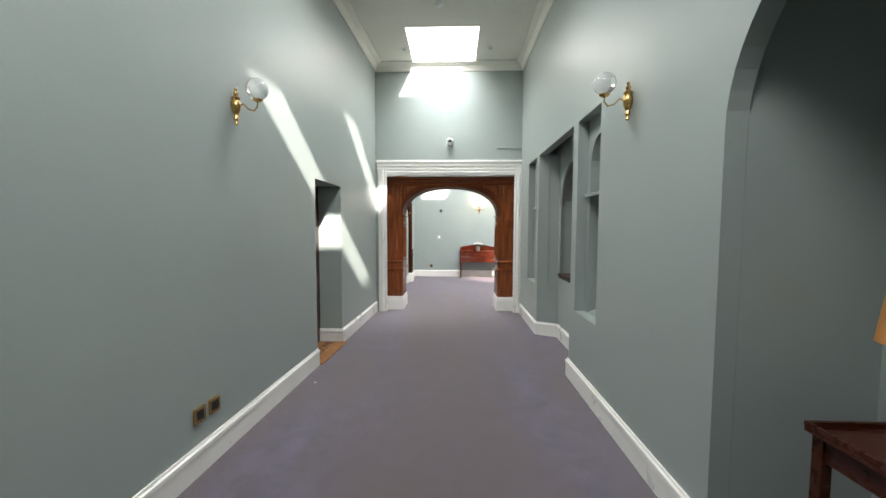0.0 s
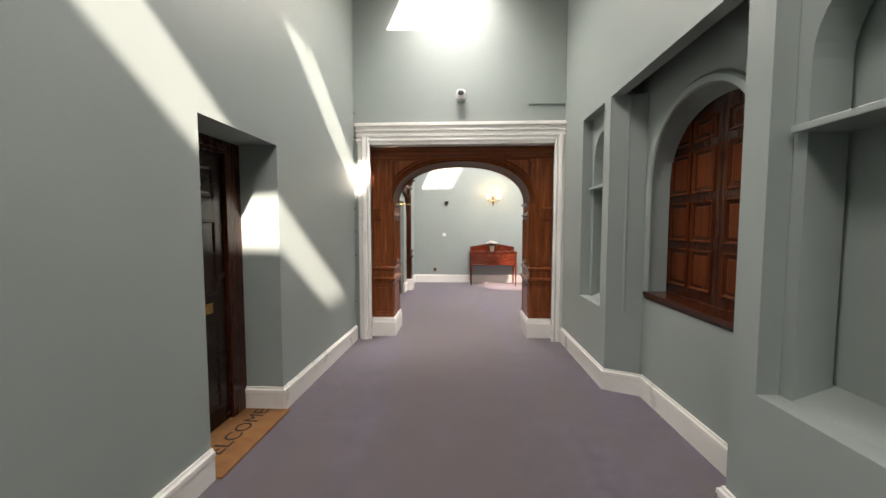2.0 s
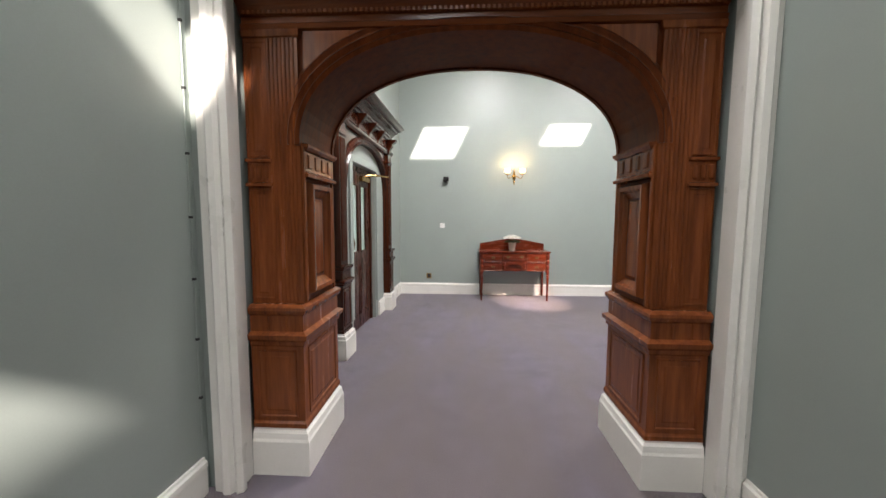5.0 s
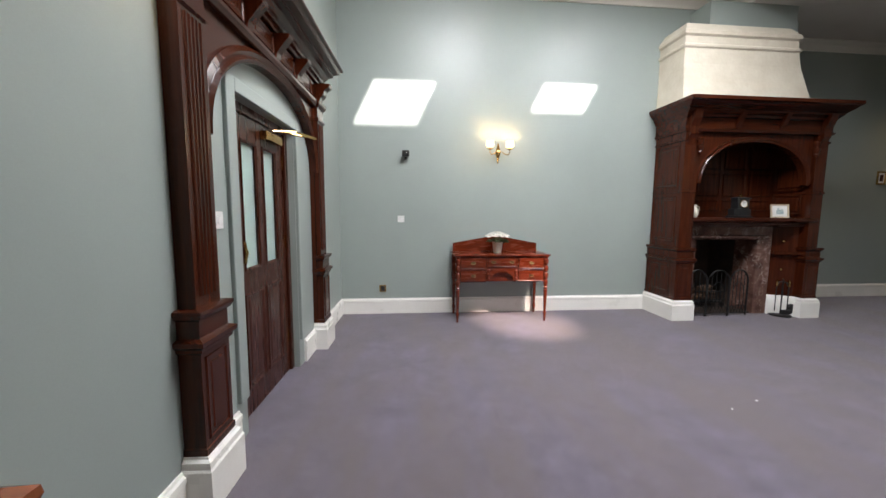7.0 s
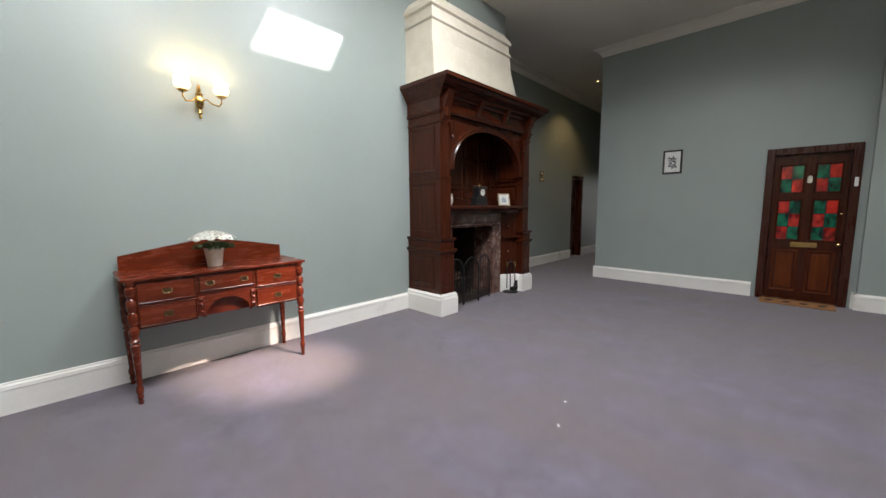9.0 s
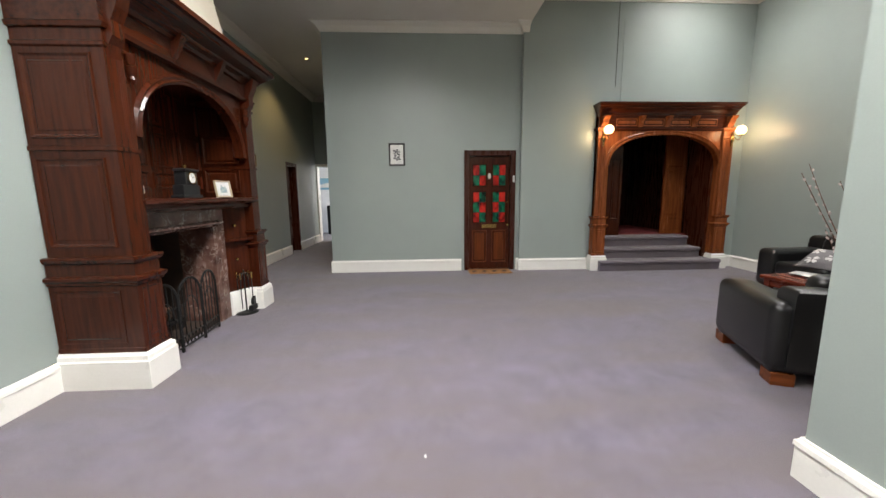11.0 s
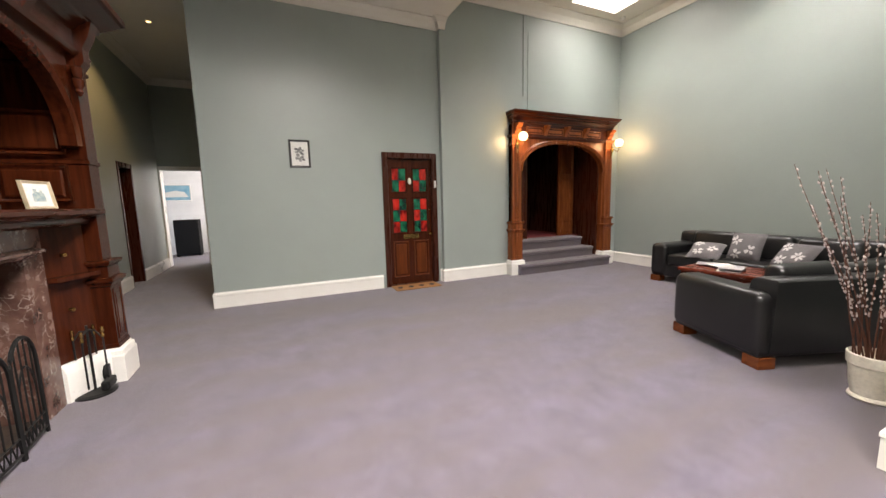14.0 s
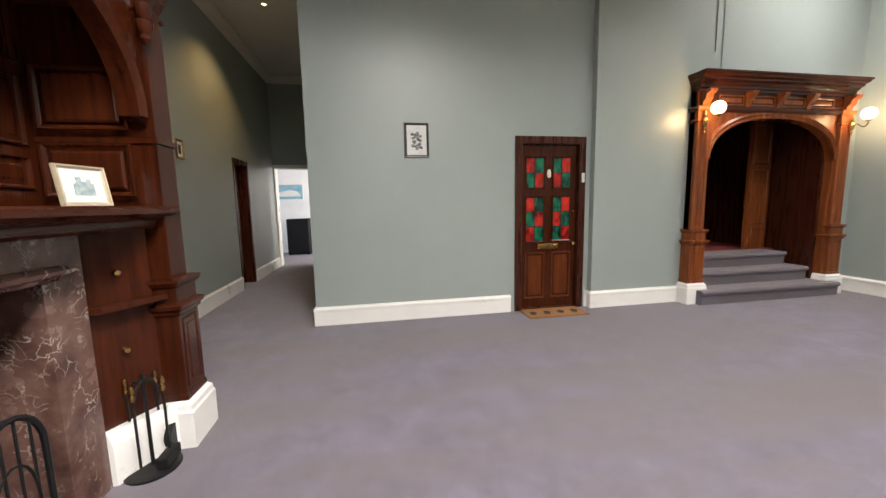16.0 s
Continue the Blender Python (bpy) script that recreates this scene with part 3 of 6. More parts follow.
def surround(name, m, label, half=1.175, open_half=0.93, spring=1.72, crown=2.27, height=2.76, depth=0.13, wood=None, category="door surround", reach=1.0):
    """A carved wooden surround: two pilasters on pedestals, an arch, a frieze with brackets and a deep cornice. The wall is at y = 0."""
    wood, rail = wood or WOOD, WOOD_H
    t = thing(name, m, label, category)
    yf = -depth
    top = height - 0.2
    bm = nb()
    sheet(bm, [[(-half + 0.02, 0.27), (-open_half, 0.27), *arch_line(-open_half - 0.006, open_half + 0.006, spring, crown + 0.006, 28, 2.2)[::-1], (open_half, 0.27), (half - 0.02, 0.27), (half - 0.02, top), (-half + 0.02, top)]], xz(yf + 0.04), depth - 0.042)
    part("arch_board", bm, wood, t)
    bm = nb()
    line = arch_line(-open_half, open_half, spring, crown, 32, 2.2)
    arch_sweep(bm, line, [(0, 0.0), (0, yf + 0.012), (0.02, yf + 0.0), (0.035, yf + 0.02), (0.06, yf + 0.005), (0.085, yf + 0.022), (0.09, yf + 0.045)])
    part("arch_moulding", bm, wood, t)
    for s in (-1, 1):
        a, b = (-half, -open_half - 0.02) if s < 0 else (open_half + 0.02, half)
        pedestal(t, a, b, yf - 0.02, -0.002, (wood, WHITE))
        bm = nb()
        tower(bm, a + 0.02, b - 0.02, yf, -0.002, [(0, 0.93), (0, 2.2), (0.012, 2.21), (0.012, 2.23), (0, 2.24), (0, 2.33), (0.01, 2.335), (0.025, 2.36), (0.03, 2.385), (0, 2.39)])
        part("pilaster", bm, wood, t)
        reeds(t, a + 0.05, b - 0.05, 0.98, 2.18, yf, 5, wood)
        bm = nb()
        c = (a + b) / 2
        rings(bm, [[(c - 0.05, yf - p, z), (c + 0.05, yf - p, z), (c + 0.05, yf + 0.03, z), (c - 0.05, yf + 0.03, z)] for p, z in ((0.012, 2.395), (0.02, 2.43), (0.05, 2.46), (0.055, 2.5), (0.1, 2.53), (0.11, top))])
        part("bracket", bm, wood, t)
    bm = nb()
    tower(bm, -half + 0.02, half - 0.02, yf + 0.02, -0.002, [(0, 2.33), (0.015, 2.335), (0.03, 2.36), (0.03, 2.38), (0, 2.39), (0, top)])
    part("frieze", bm, rail, t)
    n = 4
    w = (2 * open_half - 0.06) / n
    for i in range(n):
        x = -open_half + 0.03 + i * w
        door_panel(t, x + 0.05, x + w - 0.05, 2.41, top - 0.03, yf + 0.02, wood, 0.018, 0.01)
        if i:
            bm = nb()
            rings(bm, [[(x - 0.035, yf - p, z), (x + 0.035, yf - p, z), (x + 0.035, yf + 0.03, z), (x - 0.035, yf + 0.03, z)] for p, z in ((-0.01, 2.395), (0.0, 2.44), (0.03, 2.48), (0.08, 2.54), (0.085, top))])
            part("bracket", bm, wood, t)
    bm = nb()
    tower(bm, -half + 0.02, half - 0.02, yf + 0.0, -0.002, [(p * reach, top + z) for p, z in ENT], 0.45)
    part("cornice", bm, rail, t)
    return t


# ---- the wide opening between hall and room ----
def portal():
    cx = -0.195
    t = thing("portal_casing", pose(cx, 6.66, 0), "white moulded door casing round the wide opening", "door casing", kind="structure")
    prof = [(0, 0), (0, -0.03), (0.025, -0.045), (0.045, -0.03), (0.06, -0.05), (0.09, -0.055), (0.11, -0.035), (0.15, -0.03), (0.16, 0.0)]
    for s in (-1, 1):
        bm = nb()
        rings(bm, [[(s * (1.325 - 0.16 + o), y, z) for o, y in prof] for z in (0, 2.61)])
        box(bm, min(s * 1.19, s * 1.222), max(s * 1.19, s * 1.222), -0.03, 0.1, 0, 2.55)
        part("architrave", bm, WHITE, t)
    bm = nb()
    tower(bm, -1.325, 1.325, -0.03, -0.001, [(p, z - 0.048) for p, z in [(0, 2.575), (0, 2.6), (0.012, 2.605), (0.012, 2.625), (0.0, 2.632), (0.0, 2.655), (0.014, 2.66), (0.014, 2.685), (0.004, 2.69), (0.004, 2.72), (0.02, 2.727), (0.02, 2.745), (0.01, 2.752), (0.012, 2.78), (0.03, 2.79), (0.03, 2.82), (0.01, 2.826), (0.01, 2.835)]])
    box(bm, -1.222, 1.222, -0.028, 0.1, 2.514, 2.552)
    part("head_moulding", bm, WHITE, t)

    w = thing("arched_portal", pose(cx, 6.66, 0), "polished mahogany arched screen with reeded pilasters filling the opening", "wooden arch")
    H, half, oh, spring, crown, yf, yb = 2.51, 1.189, 0.905, 1.78, 2.33, 0.13, 0.65
    bm = nb()
    sheet(bm, [[(-half, 0.27), (-oh - 0.01, 0.27), *arch_line(-oh - 0.01, oh + 0.01, spring, crown + 0.01, 32, 2.25)[::-1], (oh + 0.01, 0.27), (half, 0.27), (half, H), (-half, H)]], xz(yf + 0.05), yb - yf - 0.07)
    part("arch_board", bm, WOOD_IN, w)
    line = arch_line(-oh, oh, spring, crown, 36, 2.25)
    for y, d in ((yf + 0.05, -1), (yb - 0.02, 1)):
        bm = nb()
        arch_sweep(bm, line, [(0.0, y), (0.0, y + d * 0.025), (0.02, y + d * 0.035), (0.035, y + d * 0.02), (0.06, y + d * 0.032), (0.075, y + d * 0.014), (0.1, y + d * 0.022), (0.12, y + d * 0.008), (0.13, y)])
        part("arch_moulding", bm, WOOD_IN, w)
    # spandrel panels
    for s in (-1, 1):
        bm = nb()
        x0, x1 = 0.30, oh - 0.03
        pts = [(x1, spring + 0.28), (x1, crown + 0.018), (0.3, crown + 0.018), (0.6, crown - 0.06)]
        vs = [(s * x, z) for x, z in pts]
        sheet(bm, [vs], xz(yf + 0.035), 0.02)
        part("spandrel_panel", bm, WOOD_LT, w)
    for s in (-1, 1):
        a, b = (-half, -oh) if s < 0 else (oh, half)
        # plinth, pedestal and dado wrap the whole depth
        bm = nb()
        prof = [(0.03, 0), (0.03, 0.19), (0.024, 0.205), (0.02, 0.235), (0.008, 0.25), (0.006, 0.262)]
        xi = b if s < 0 else a
        xo = a if s < 0 else b
        rings(bm, [[(xo, yf - p, z), (xi - s * p, yf - p, z), (xi - s * p, yb + p, z), (xo, yb + p, z)] for p, z in prof])
        part("plinth", bm, WHITE, w, "white gloss painted plinth")
        bm = nb()
        prof = [(0.012, 0.262), (0.012, 0.285), (0.004, 0.3), (0.004, 0.715), (0.014, 0.725), (0.016, 0.745), (0.032, 0.76), (0.036, 0.785), (0.006, 0.80), (0.006, 0.885), (0.018, 0.895), (0.026, 0.915), (0.024, 0.93), (0.0, 0.945)]
        rings(bm, [[(xo, yf - p, z), (xi - s * p, yf - p, z), (xi - s * p, yb + p, z), (xo, yb + p, z)] for p, z in prof])
        part("pedestal", bm, WOOD_LT, w)
        door_panel(w, a + 0.035, b - 0.035, 0.32, 0.70, yf - 0.003, WOOD_LT, 0.02, 0.009)
        for x in (a + 0.1, a + 0.2):
            bm = nb()
            box(bm, x - 0.006, x + 0.006, yf - 0.014, yf, 0.805, 0.882, 0.003)
            part("dado_bead", bm, WOOD_LT, w)
        # shaft: flat strip with a carved tablet, then a reeded strip
        bm = nb()
        rings(bm, [[(xo, yf + 0.03 - p, z), (xi - s * p, yf + 0.03 - p, z), (xi - s * p, yf + 0.06, z), (xo, yf + 0.06, z)] for p, z in ((0, 0.945), (0, 2.315), (0.012, 2.32), (0.018, 2.35), (0, 2.36))])
        part("pilaster", bm, WOOD_LT, w)
        r0, r1 = (xi - 0.165, xi - 0.015) if s < 0 else (xi + 0.015, xi + 0.165)
        reeds(w, r0, r1, 0.96, 2.315, yf + 0.03, 7, WOOD_LT)
        f0, f1 = (xo + 0.01, xo + 0.125) if s < 0 else (xo - 0.125, xo - 0.01)
        door_panel(w, f0, f1, 0.97, 1.56, yf + 0.03, WOOD_LT, 0.012, 0.008)
        door_panel(w, f0, f1, 1.72, 2.30, yf + 0.03, WOOD_LT, 0.012, 0.008)
        bm = nb()
        tower(bm, f0, f1, yf + 0.022, yf + 0.06, [(0, 1.565), (0.012, 1.57), (0.012, 1.585), (0, 1.59), (0, 1.69), (0.012, 1.695), (0.012, 1.71), (0, 1.715)])
        for k in range(3):
            x = f0 + (f1 - f0) * (k + 0.5) / 3
            lathe(bm, [(0.001, -0.04), (0.012, -0.03), (0.014, 0.0), (0.012, 0.03), (0.001, 0.04)], 8, (x, yf + 0.018, 1.64))
        part("carved_tablet", bm, WOOD_LT, w)
        # jamb panelling inside the opening
        turn = Matrix.Translation((xi, 0, 0)) @ Matrix.Rotation(radians(90 if s < 0 else -90), 4, "Z")
        k0, k1 = (yf + 0.07, yb - 0.07) if s < 0 else (-(yb - 0.07), -(yf + 0.07))
        door_panel(w, k0 + 0.035, k1 - 0.035, 0.98, 1.60, 0.004, WOOD_LT, 0.078, 0.036, turn)
        door_panel(w, k0 - 0.02, k1 + 0.02, 0.32, 0.70, -0.004, WOOD_LT, 0.02, 0.009, turn)
        bm = nb()
        tower(bm, k0, k1, -0.012, 0.02, [(0, 1.615), (0.02, 1.62), (0.024, 1.635), (0.004, 1.65), (0, 1.655), (0, 1.755), (0.014, 1.76), (0.026, 1.775), (0.03, 1.79), (0, 1.8)])
        turned(bm, turn)
        part("jamb_capital", bm, WOOD_LT, w)
        for k in range(4):
            bm = nb()
            c = k0 + (k1 - k0) * (k + 0.5) / 4
            box(bm, c - 0.026, c + 0.026, -0.02, 0.0, 1.668, 1.745, 0.008)
            turned(bm, turn)
            part("carved_flute", bm, WOOD_LT, w)
        bm = nb()
        sgn = 1 if s < 0 else -1
        for q in (yf + 0.055, yb - 0.055):
            box(bm, min(xi, xi + sgn * 0.014), max(xi, xi + sgn * 0.014), q - 0.012, q + 0.012, 0.95, 1.79, 0.005)
        part("jamb_bead", bm, WOOD_LT, w)
    bm = nb()
    rings(bm, [[(-half, yf + 0.04 - p, z), (half, yf + 0.04 - p, z), (half, yf + 0.06, z), (-half, yf + 0.06, z)] for p, z in ((0, 2.35), (0.02, 2.355), (0.03, 2.375), (0.015, 2.385), (0.015, 2.415), (0.03, 2.42), (0.05, 2.45), (0.075, 2.47), (0.08, H - 0.002))])
    part("entablature", bm, WOOD_LTH, w)
    bm = nb()
    x = -half + 0.02
    while x < half - 0.02:
        box(bm, x, x + 0.014, yf - 0.0, yf + 0.02, 2.418, 2.438)
        x += 0.026
    tagged(part("dentil_course", bm, WOOD_LT, w), kind="stuff")


portal()

surround("west_door_surround", Matrix.Translation((ROOM_W(9.47), 9.47, 0)) @ Matrix.Rotation(radians(90 - 2.0), 4, "Z"),
         "dark carved mahogany surround with arch and cornice round a door", half=1.10, open_half=0.85, depth=0.08, wood=WOOD)
surround("entrance_surround", pose(E2_X, 4.99, 0, 0, 0, -90), "carved mahogany arched surround over carpeted steps", half=1.18, open_half=0.945, spring=1.78, depth=0.12, wood=WOOD_LT, reach=0.72)


# ---- doors ----
def west_door():
    m = Matrix.Translation((ROOM_W(9.43) - 0.07, 9.43, 0)) @ Matrix.Rotation(radians(88), 4, "Z") @ Matrix.Diagonal((1.1, 1, 1, 1))
    t = thing("door_west", m, "dark brown panelled door with two tall frosted panes", "door", kind="structure")
    bm = nb()
    sheet(bm, [rect(-0.38, 0.38, 0.01, 1.96), rect(-0.24, -0.05, 0.98, 1.8), rect(0.05, 0.24, 0.98, 1.8)], xz(0), 0.045)
    part("leaf", bm, WOOD_DK, t)
    for a, b in ((-0.24, -0.05), (0.05, 0.24)):
        bm = nb()
        box(bm, a, b, 0.018, 0.026, 0.98, 1.8)
        ob = part("pane", bm, FROST, t, "frosted green-white glass pane")
        bm = nb()
        frame_mould(bm, a - 0.012, b + 0.012, 0.968, 1.812, 0.001, 0.022, 0.01)
        part("glazing_bead", bm, WOOD_DK, t)
        door_panel(t, a - 0.03, b + 0.03, 0.18, 0.82, 0, WOOD_DK, 0.03, 0.012)
    bm = nb()
    for a, b, z0, z1 in ((-0.44, -0.385, 0, 2.02), (0.385, 0.44, 0, 2.02)):
        box(bm, a, b, -0.02, 0.12, z0, z1, 0.004)
    box(bm, -0.44, 0.44, -0.02, 0.12, 1.965, 2.02, 0.004)
    part("door_frame", bm, WOOD_DK, t)
    bm = nb()
    for a, b, z0, z1 in ((-0.53, -0.442, 0.24, 2.1), (0.442, 0.53, 0.24, 2.1), (-0.442, 0.442, 2.022, 2.1)):
        box(bm, a, b, -0.095, -0.068, z0, z1, 0.006)
    part("architrave", bm, PAINT, t, "sage painted architrave")
    bm = nb()
    box(bm, 0.02, 0.28, -0.05, 0.0, 1.86, 1.92, 0.006)
    tube(bm, [(0.1, -0.06, 1.93), (0.2, -0.18, 1.95), (0.42, -0.26, 1.95)], 0.01)
    tube(bm, [(0.42, -0.26, 1.95), (0.3, -0.1, 1.96), (0.28, -0.03, 1.97)], 0.009)
    part("door_closer", bm, BRASS, t, "brass door closer")
    bm = nb()
    box(bm, -0.35, -0.31, -0.008, 0.0, 1.0, 1.2, 0.002)
    tube(bm, [(-0.33, 0, 1.17), (-0.33, -0.05, 1.16), (-0.33, -0.06, 1.1), (-0.33, -0.05, 1.04), (-0.33, 0, 1.03)], 0.009)
    part("door_handle", bm, BRASS, t, "dull brass pull handle")
    for z in (0.25, 1.05, 1.7):
        bm = nb()
        box(bm, 0.372, 0.395, -0.006, 0.0, z, z + 0.11)
        part("hinge", bm, BRASS, t)
    bm = nb()
    box(bm, -0.46, 0.46, 0.15, 0.2, 0, 2.05)
    part("back_board", bm, WOOD_DK, t)


west_door()

RED = material("red stained glass", (0.62, 0.03, 0.018), 0.12, dark=(0.10, 0.004, 0.004), scale=11, amount=0.3, stretch=(1, 1, 0.6), fine=30, bump=0.25, distance=0.004, coat=0.4)
GREEN = material("green stained glass", (0.004, 0.17, 0.085), 0.12, dark=(0.001, 0.018, 0.012), scale=11, amount=0.3, stretch=(1, 1, 0.6), fine=30, bump=0.25, distance=0.004, coat=0.4)


def glazed_door():
    t = thing("door_glazed", pose(E_X, 7.91, 0, 0, 0, -90), "dark wooden door with red and green stained panes", "door", kind="structure")
    # local x runs towards -y of the room
    bm = nb()
    for a, b, z0, z1 in ((-0.44, -0.355, 0, 2.05), (0.355, 0.44, 0, 2.05)):
        box(bm, a, b, -0.025, 0.1, z0, z1, 0.008)
    box(bm, -0.355, 0.355, -0.025, 0.1, 1.96, 2.05, 0.008)
    box(bm, -0.352, 0.352, 0.012, 0.1, 0.0, 0.02)
    part("door_frame", bm, WOOD_DK, t)
    cols = ((-0.285, -0.055), (0.055, 0.285))
    rows = ((1.46, 1.82), (0.83, 1.36))
    bm = nb()
    sheet(bm, [rect(-0.35, 0.35, 0.02, 1.955), *[rect(a, b, c, d) for a, b in cols for c, d in rows]], xz(0.04), 0.045)
    part("leaf", bm, WOOD, t)
    for a, b in cols:
        for (c, d), n in zip(rows, (2, 3)):
            h = (d - c) / n
            w = (b - a) / 2
            for i in range(2):
                for j in range(n):
                    bm = nb()
                    box(bm, a + i * w + 0.004, a + (i + 1) * w - 0.004, 0.055, 0.063, c + j * h + 0.004, c + (j + 1) * h - 0.004)
                    flip = (i + j + (a > 0) + (n == 3)) % 2
                    part("pane", bm, RED if flip else GREEN, t, "red stained glass pane" if flip else "green stained glass pane")
            bm = nb()
            box(bm, a + w - 0.005, a + w + 0.005, 0.048, 0.068, c, d)
            for j in range(1, n):
                box(bm, a, b, 0.049, 0.067, c + j * h - 0.005, c + j * h + 0.005)
            part("lead_came", bm, IRON, t)
            bm = nb()
            frame_mould(bm, a - 0.012, b + 0.012, c - 0.012, d + 0.012, 0.041, 0.02, 0.01)
            part("glazing_bead", bm, WOOD, t)
        door_panel(t, a - 0.015, b + 0.015, 0.13, 0.70, 0.04, WOOD_IN, 0.028, 0.012)
    bm = nb()
    box(bm, -0.13, 0.13, 0.03, 0.04, 0.735, 0.8, 0.003)
    box(bm, -0.1, 0.1, 0.025, 0.031, 0.752, 0.785, 0.002)
    part("letter_plate", bm, BRASS, t, "worn brass letter plate")
    bm = nb()
    lathe(bm, [(0.001, -0.05), (0.03, -0.04), (0.034, 0), (0.028, 0.05), (0.012, 0.07), (0.001, 0.072)], 14)
    turned(bm, Matrix.Translation((0, 0.034, 1.62)) @ Matrix.Diagonal((0.75, 0.4, 0.8, 1)))
    part("knocker", bm, CERAMIC, t, "pale metal door knocker", smooth=True)
    for z in (0.79, 1.18):
        bm = nb()
        lathe(bm, [(0.001, 0), (0.02, 0), (0.012, 0.02), (0.026, 0.04), (0.026, 0.055), (0.001, 0.065)], 14)
        turned(bm, Matrix.Translation((0.315, 0.042, z)) @ Matrix.Rotation(radians(90), 4, "X") @ Matrix.Diagonal((0.8 if z < 1 else 0.4,) * 3 + (1,)))
        part("door_knob" if z < 1 else "lock", bm, BRASS, t, smooth=True)
    bm = nb()
    box(bm, 0.385, 0.42, -0.035, -0.024, 1.52, 1.63, 0.003)
    part("notice_plate", bm, PAPER, t, "small white notice plate")
    bm = nb()
    box(bm, -0.44, 0.44, 0.2, 0.25, 0, 2.05)
    part("back_board", bm, WOOD_DK, t)


glazed_door()


def hall_door():
    y = 4.37
    t = thing("door_hall", Matrix.Translation((HALL_W(y) - 0.30, y, 0)) @ Matrix.Rotation(radians(88), 4, "Z"), "glossy black-brown six-panel entrance door with brass fittings", "door", kind="structure")
    bm = nb()
    box(bm, -0.42, 0.235, 0.03, 0.075, 0.01, 2.0)
    part("leaf", bm, BLACKDOOR, t)
    bm = nb()
    for a, b in ((-0.5, -0.425), (0.24, 0.5)):
        box(bm, a, b, 0.0, 0.12, 0, 2.1, 0.004)
    box(bm, -0.425, 0.24, 0.0, 0.12, 2.005, 2.1, 0.004)
    box(bm, -0.425, 0.24, -0.015, 0.02, 2.03, 2.06, 0.006)
    part("door_frame", bm, WOOD_DK, t, "dark red-brown stained frame")
    for a, b in ((-0.33, -0.14), (-0.045, 0.145)):
        door_panel(t, a, b, 1.66, 1.90, 0.03, BLACKDOOR, 0.03, 0.012)
        door_panel(t, a, b, 0.98, 1.52, 0.03, BLACKDOOR, 0.03, 0.012)
        door_panel(t, a, b, 0.16, 0.78, 0.03, BLACKDOOR, 0.03, 0.012)
    bm = nb()
    box(bm, -0.25, 0.085, 0.016, 0.03, 0.865, 0.94, 0.004)
    box(bm, -0.205, 0.04, 0.008, 0.018, 0.883, 0.922, 0.004)
    part("letter_plate", bm, BRASS, t, "polished brass letter plate")
    bm = nb()
    lathe(bm, [(0.001, -0.085), (0.012, -0.075), (0.01, -0.06), (0.03, -0.045), (0.042, -0.01), (0.045, 0.02), (0.05, 0.025), (0.03, 0.04), (0.012, 0.055), (0.016, 0.075), (0.001, 0.085)], 16)
    turned(bm, Matrix.Translation((-0.07, 0.02, 1.6)) @ Matrix.Diagonal((0.8, 0.5, 0.85, 1)))
    part("knocker", bm, BRASS, t, "brass urn door knocker", smooth=True)
    bm = nb()
    for zc, r in ((1.765, 0.026), (1.815, 0.022)):
        ring = [(-0.073 + r * math.cos(a), 0.024, zc + r * math.sin(a)) for a in (2 * math.pi * i / 14 for i in range(15))]
        tube(bm, ring, 0.006, 6)
    part("house_number", bm, BRASS, t, "brass door number 8")
    bm = nb()
    box(bm, -0.6, 0.6, 0.16, 0.2, 0, 2.15)
    part("back_board", bm, WOOD_DK, t)


hall_door()


def corridor_doors():
    t = thing("door_corridor", pose(9.05, 12.08, 0), "dark stained door in the corridor wall, seen edge on", "door", kind="structure")
    bm = nb()
    for a, b in ((-0.33, -0.27), (0.27, 0.33)):
        box(bm, a, b, -0.012, 0.2, 0, 2.07, 0.004)
    box(bm, -0.27, 0.27, -0.012, 0.2, 2.0, 2.07, 0.004)
    part("door_frame", bm, WOOD_DK, t)
    bm = nb()
    box(bm, -0.27, 0.27, 0.16, 0.2, 0, 2.0)
    part("leaf", bm, WOOD_DK, t)
    for z0, z1 in ((0.15, 0.85), (1.0, 1.85)):
        door_panel(t, -0.2, 0.2, z0, z1, 0.16, WOOD_DK)
    f = thing("doorway_corridor_end", pose(11.0, 11.67, 0, 0, 0, -90), "cream painted door lining of the corridor's end doorway", "doorway", kind="structure")
    bm = nb()
    for a, b in ((-0.46, -0.375), (0.375, 0.46)):
        box(bm, a, b, -0.02, 0.22, 0, 2.2, 0.004)
    box(bm, -0.375, 0.375, -0.02, 0.22, 2.12, 2.2, 0.004)
    part("door_lining", bm, WHITE, f)


corridor_doors()

# the white room past the corridor
WALLW = material("white room wall", (0.82, 0.83, 0.84), 0.6, scale=2, fine=90, bump=0.04, distance=0.002)
bm = nb()
box(bm, 13.6, 13.8, 9.5, 13.5, 0, 3.0)
box(bm, 11.2, 13.6, 13.3, 13.5, 0, 3.0)
box(bm, 11.2, 13.6, 9.5, 9.7, 0, 3.0)
box(bm, 11.2, 13.6, 9.7, 13.3, 2.9, 3.0)
structure("wall_white_room", bm, WALLW, "bright white walls of the room past the corridor")
# unseen area lamp, added to brighten the white room
d = bpy.data.lights.new("white_room_fill", "AREA")
d.shape, d.size, d.size_y, d.energy = "RECTANGLE", 1.2, 1.4, 12
new("white_room_fill", d).matrix_world = look((12.4, 9.75, 1.6), (12.4, 13.0, 1.4))

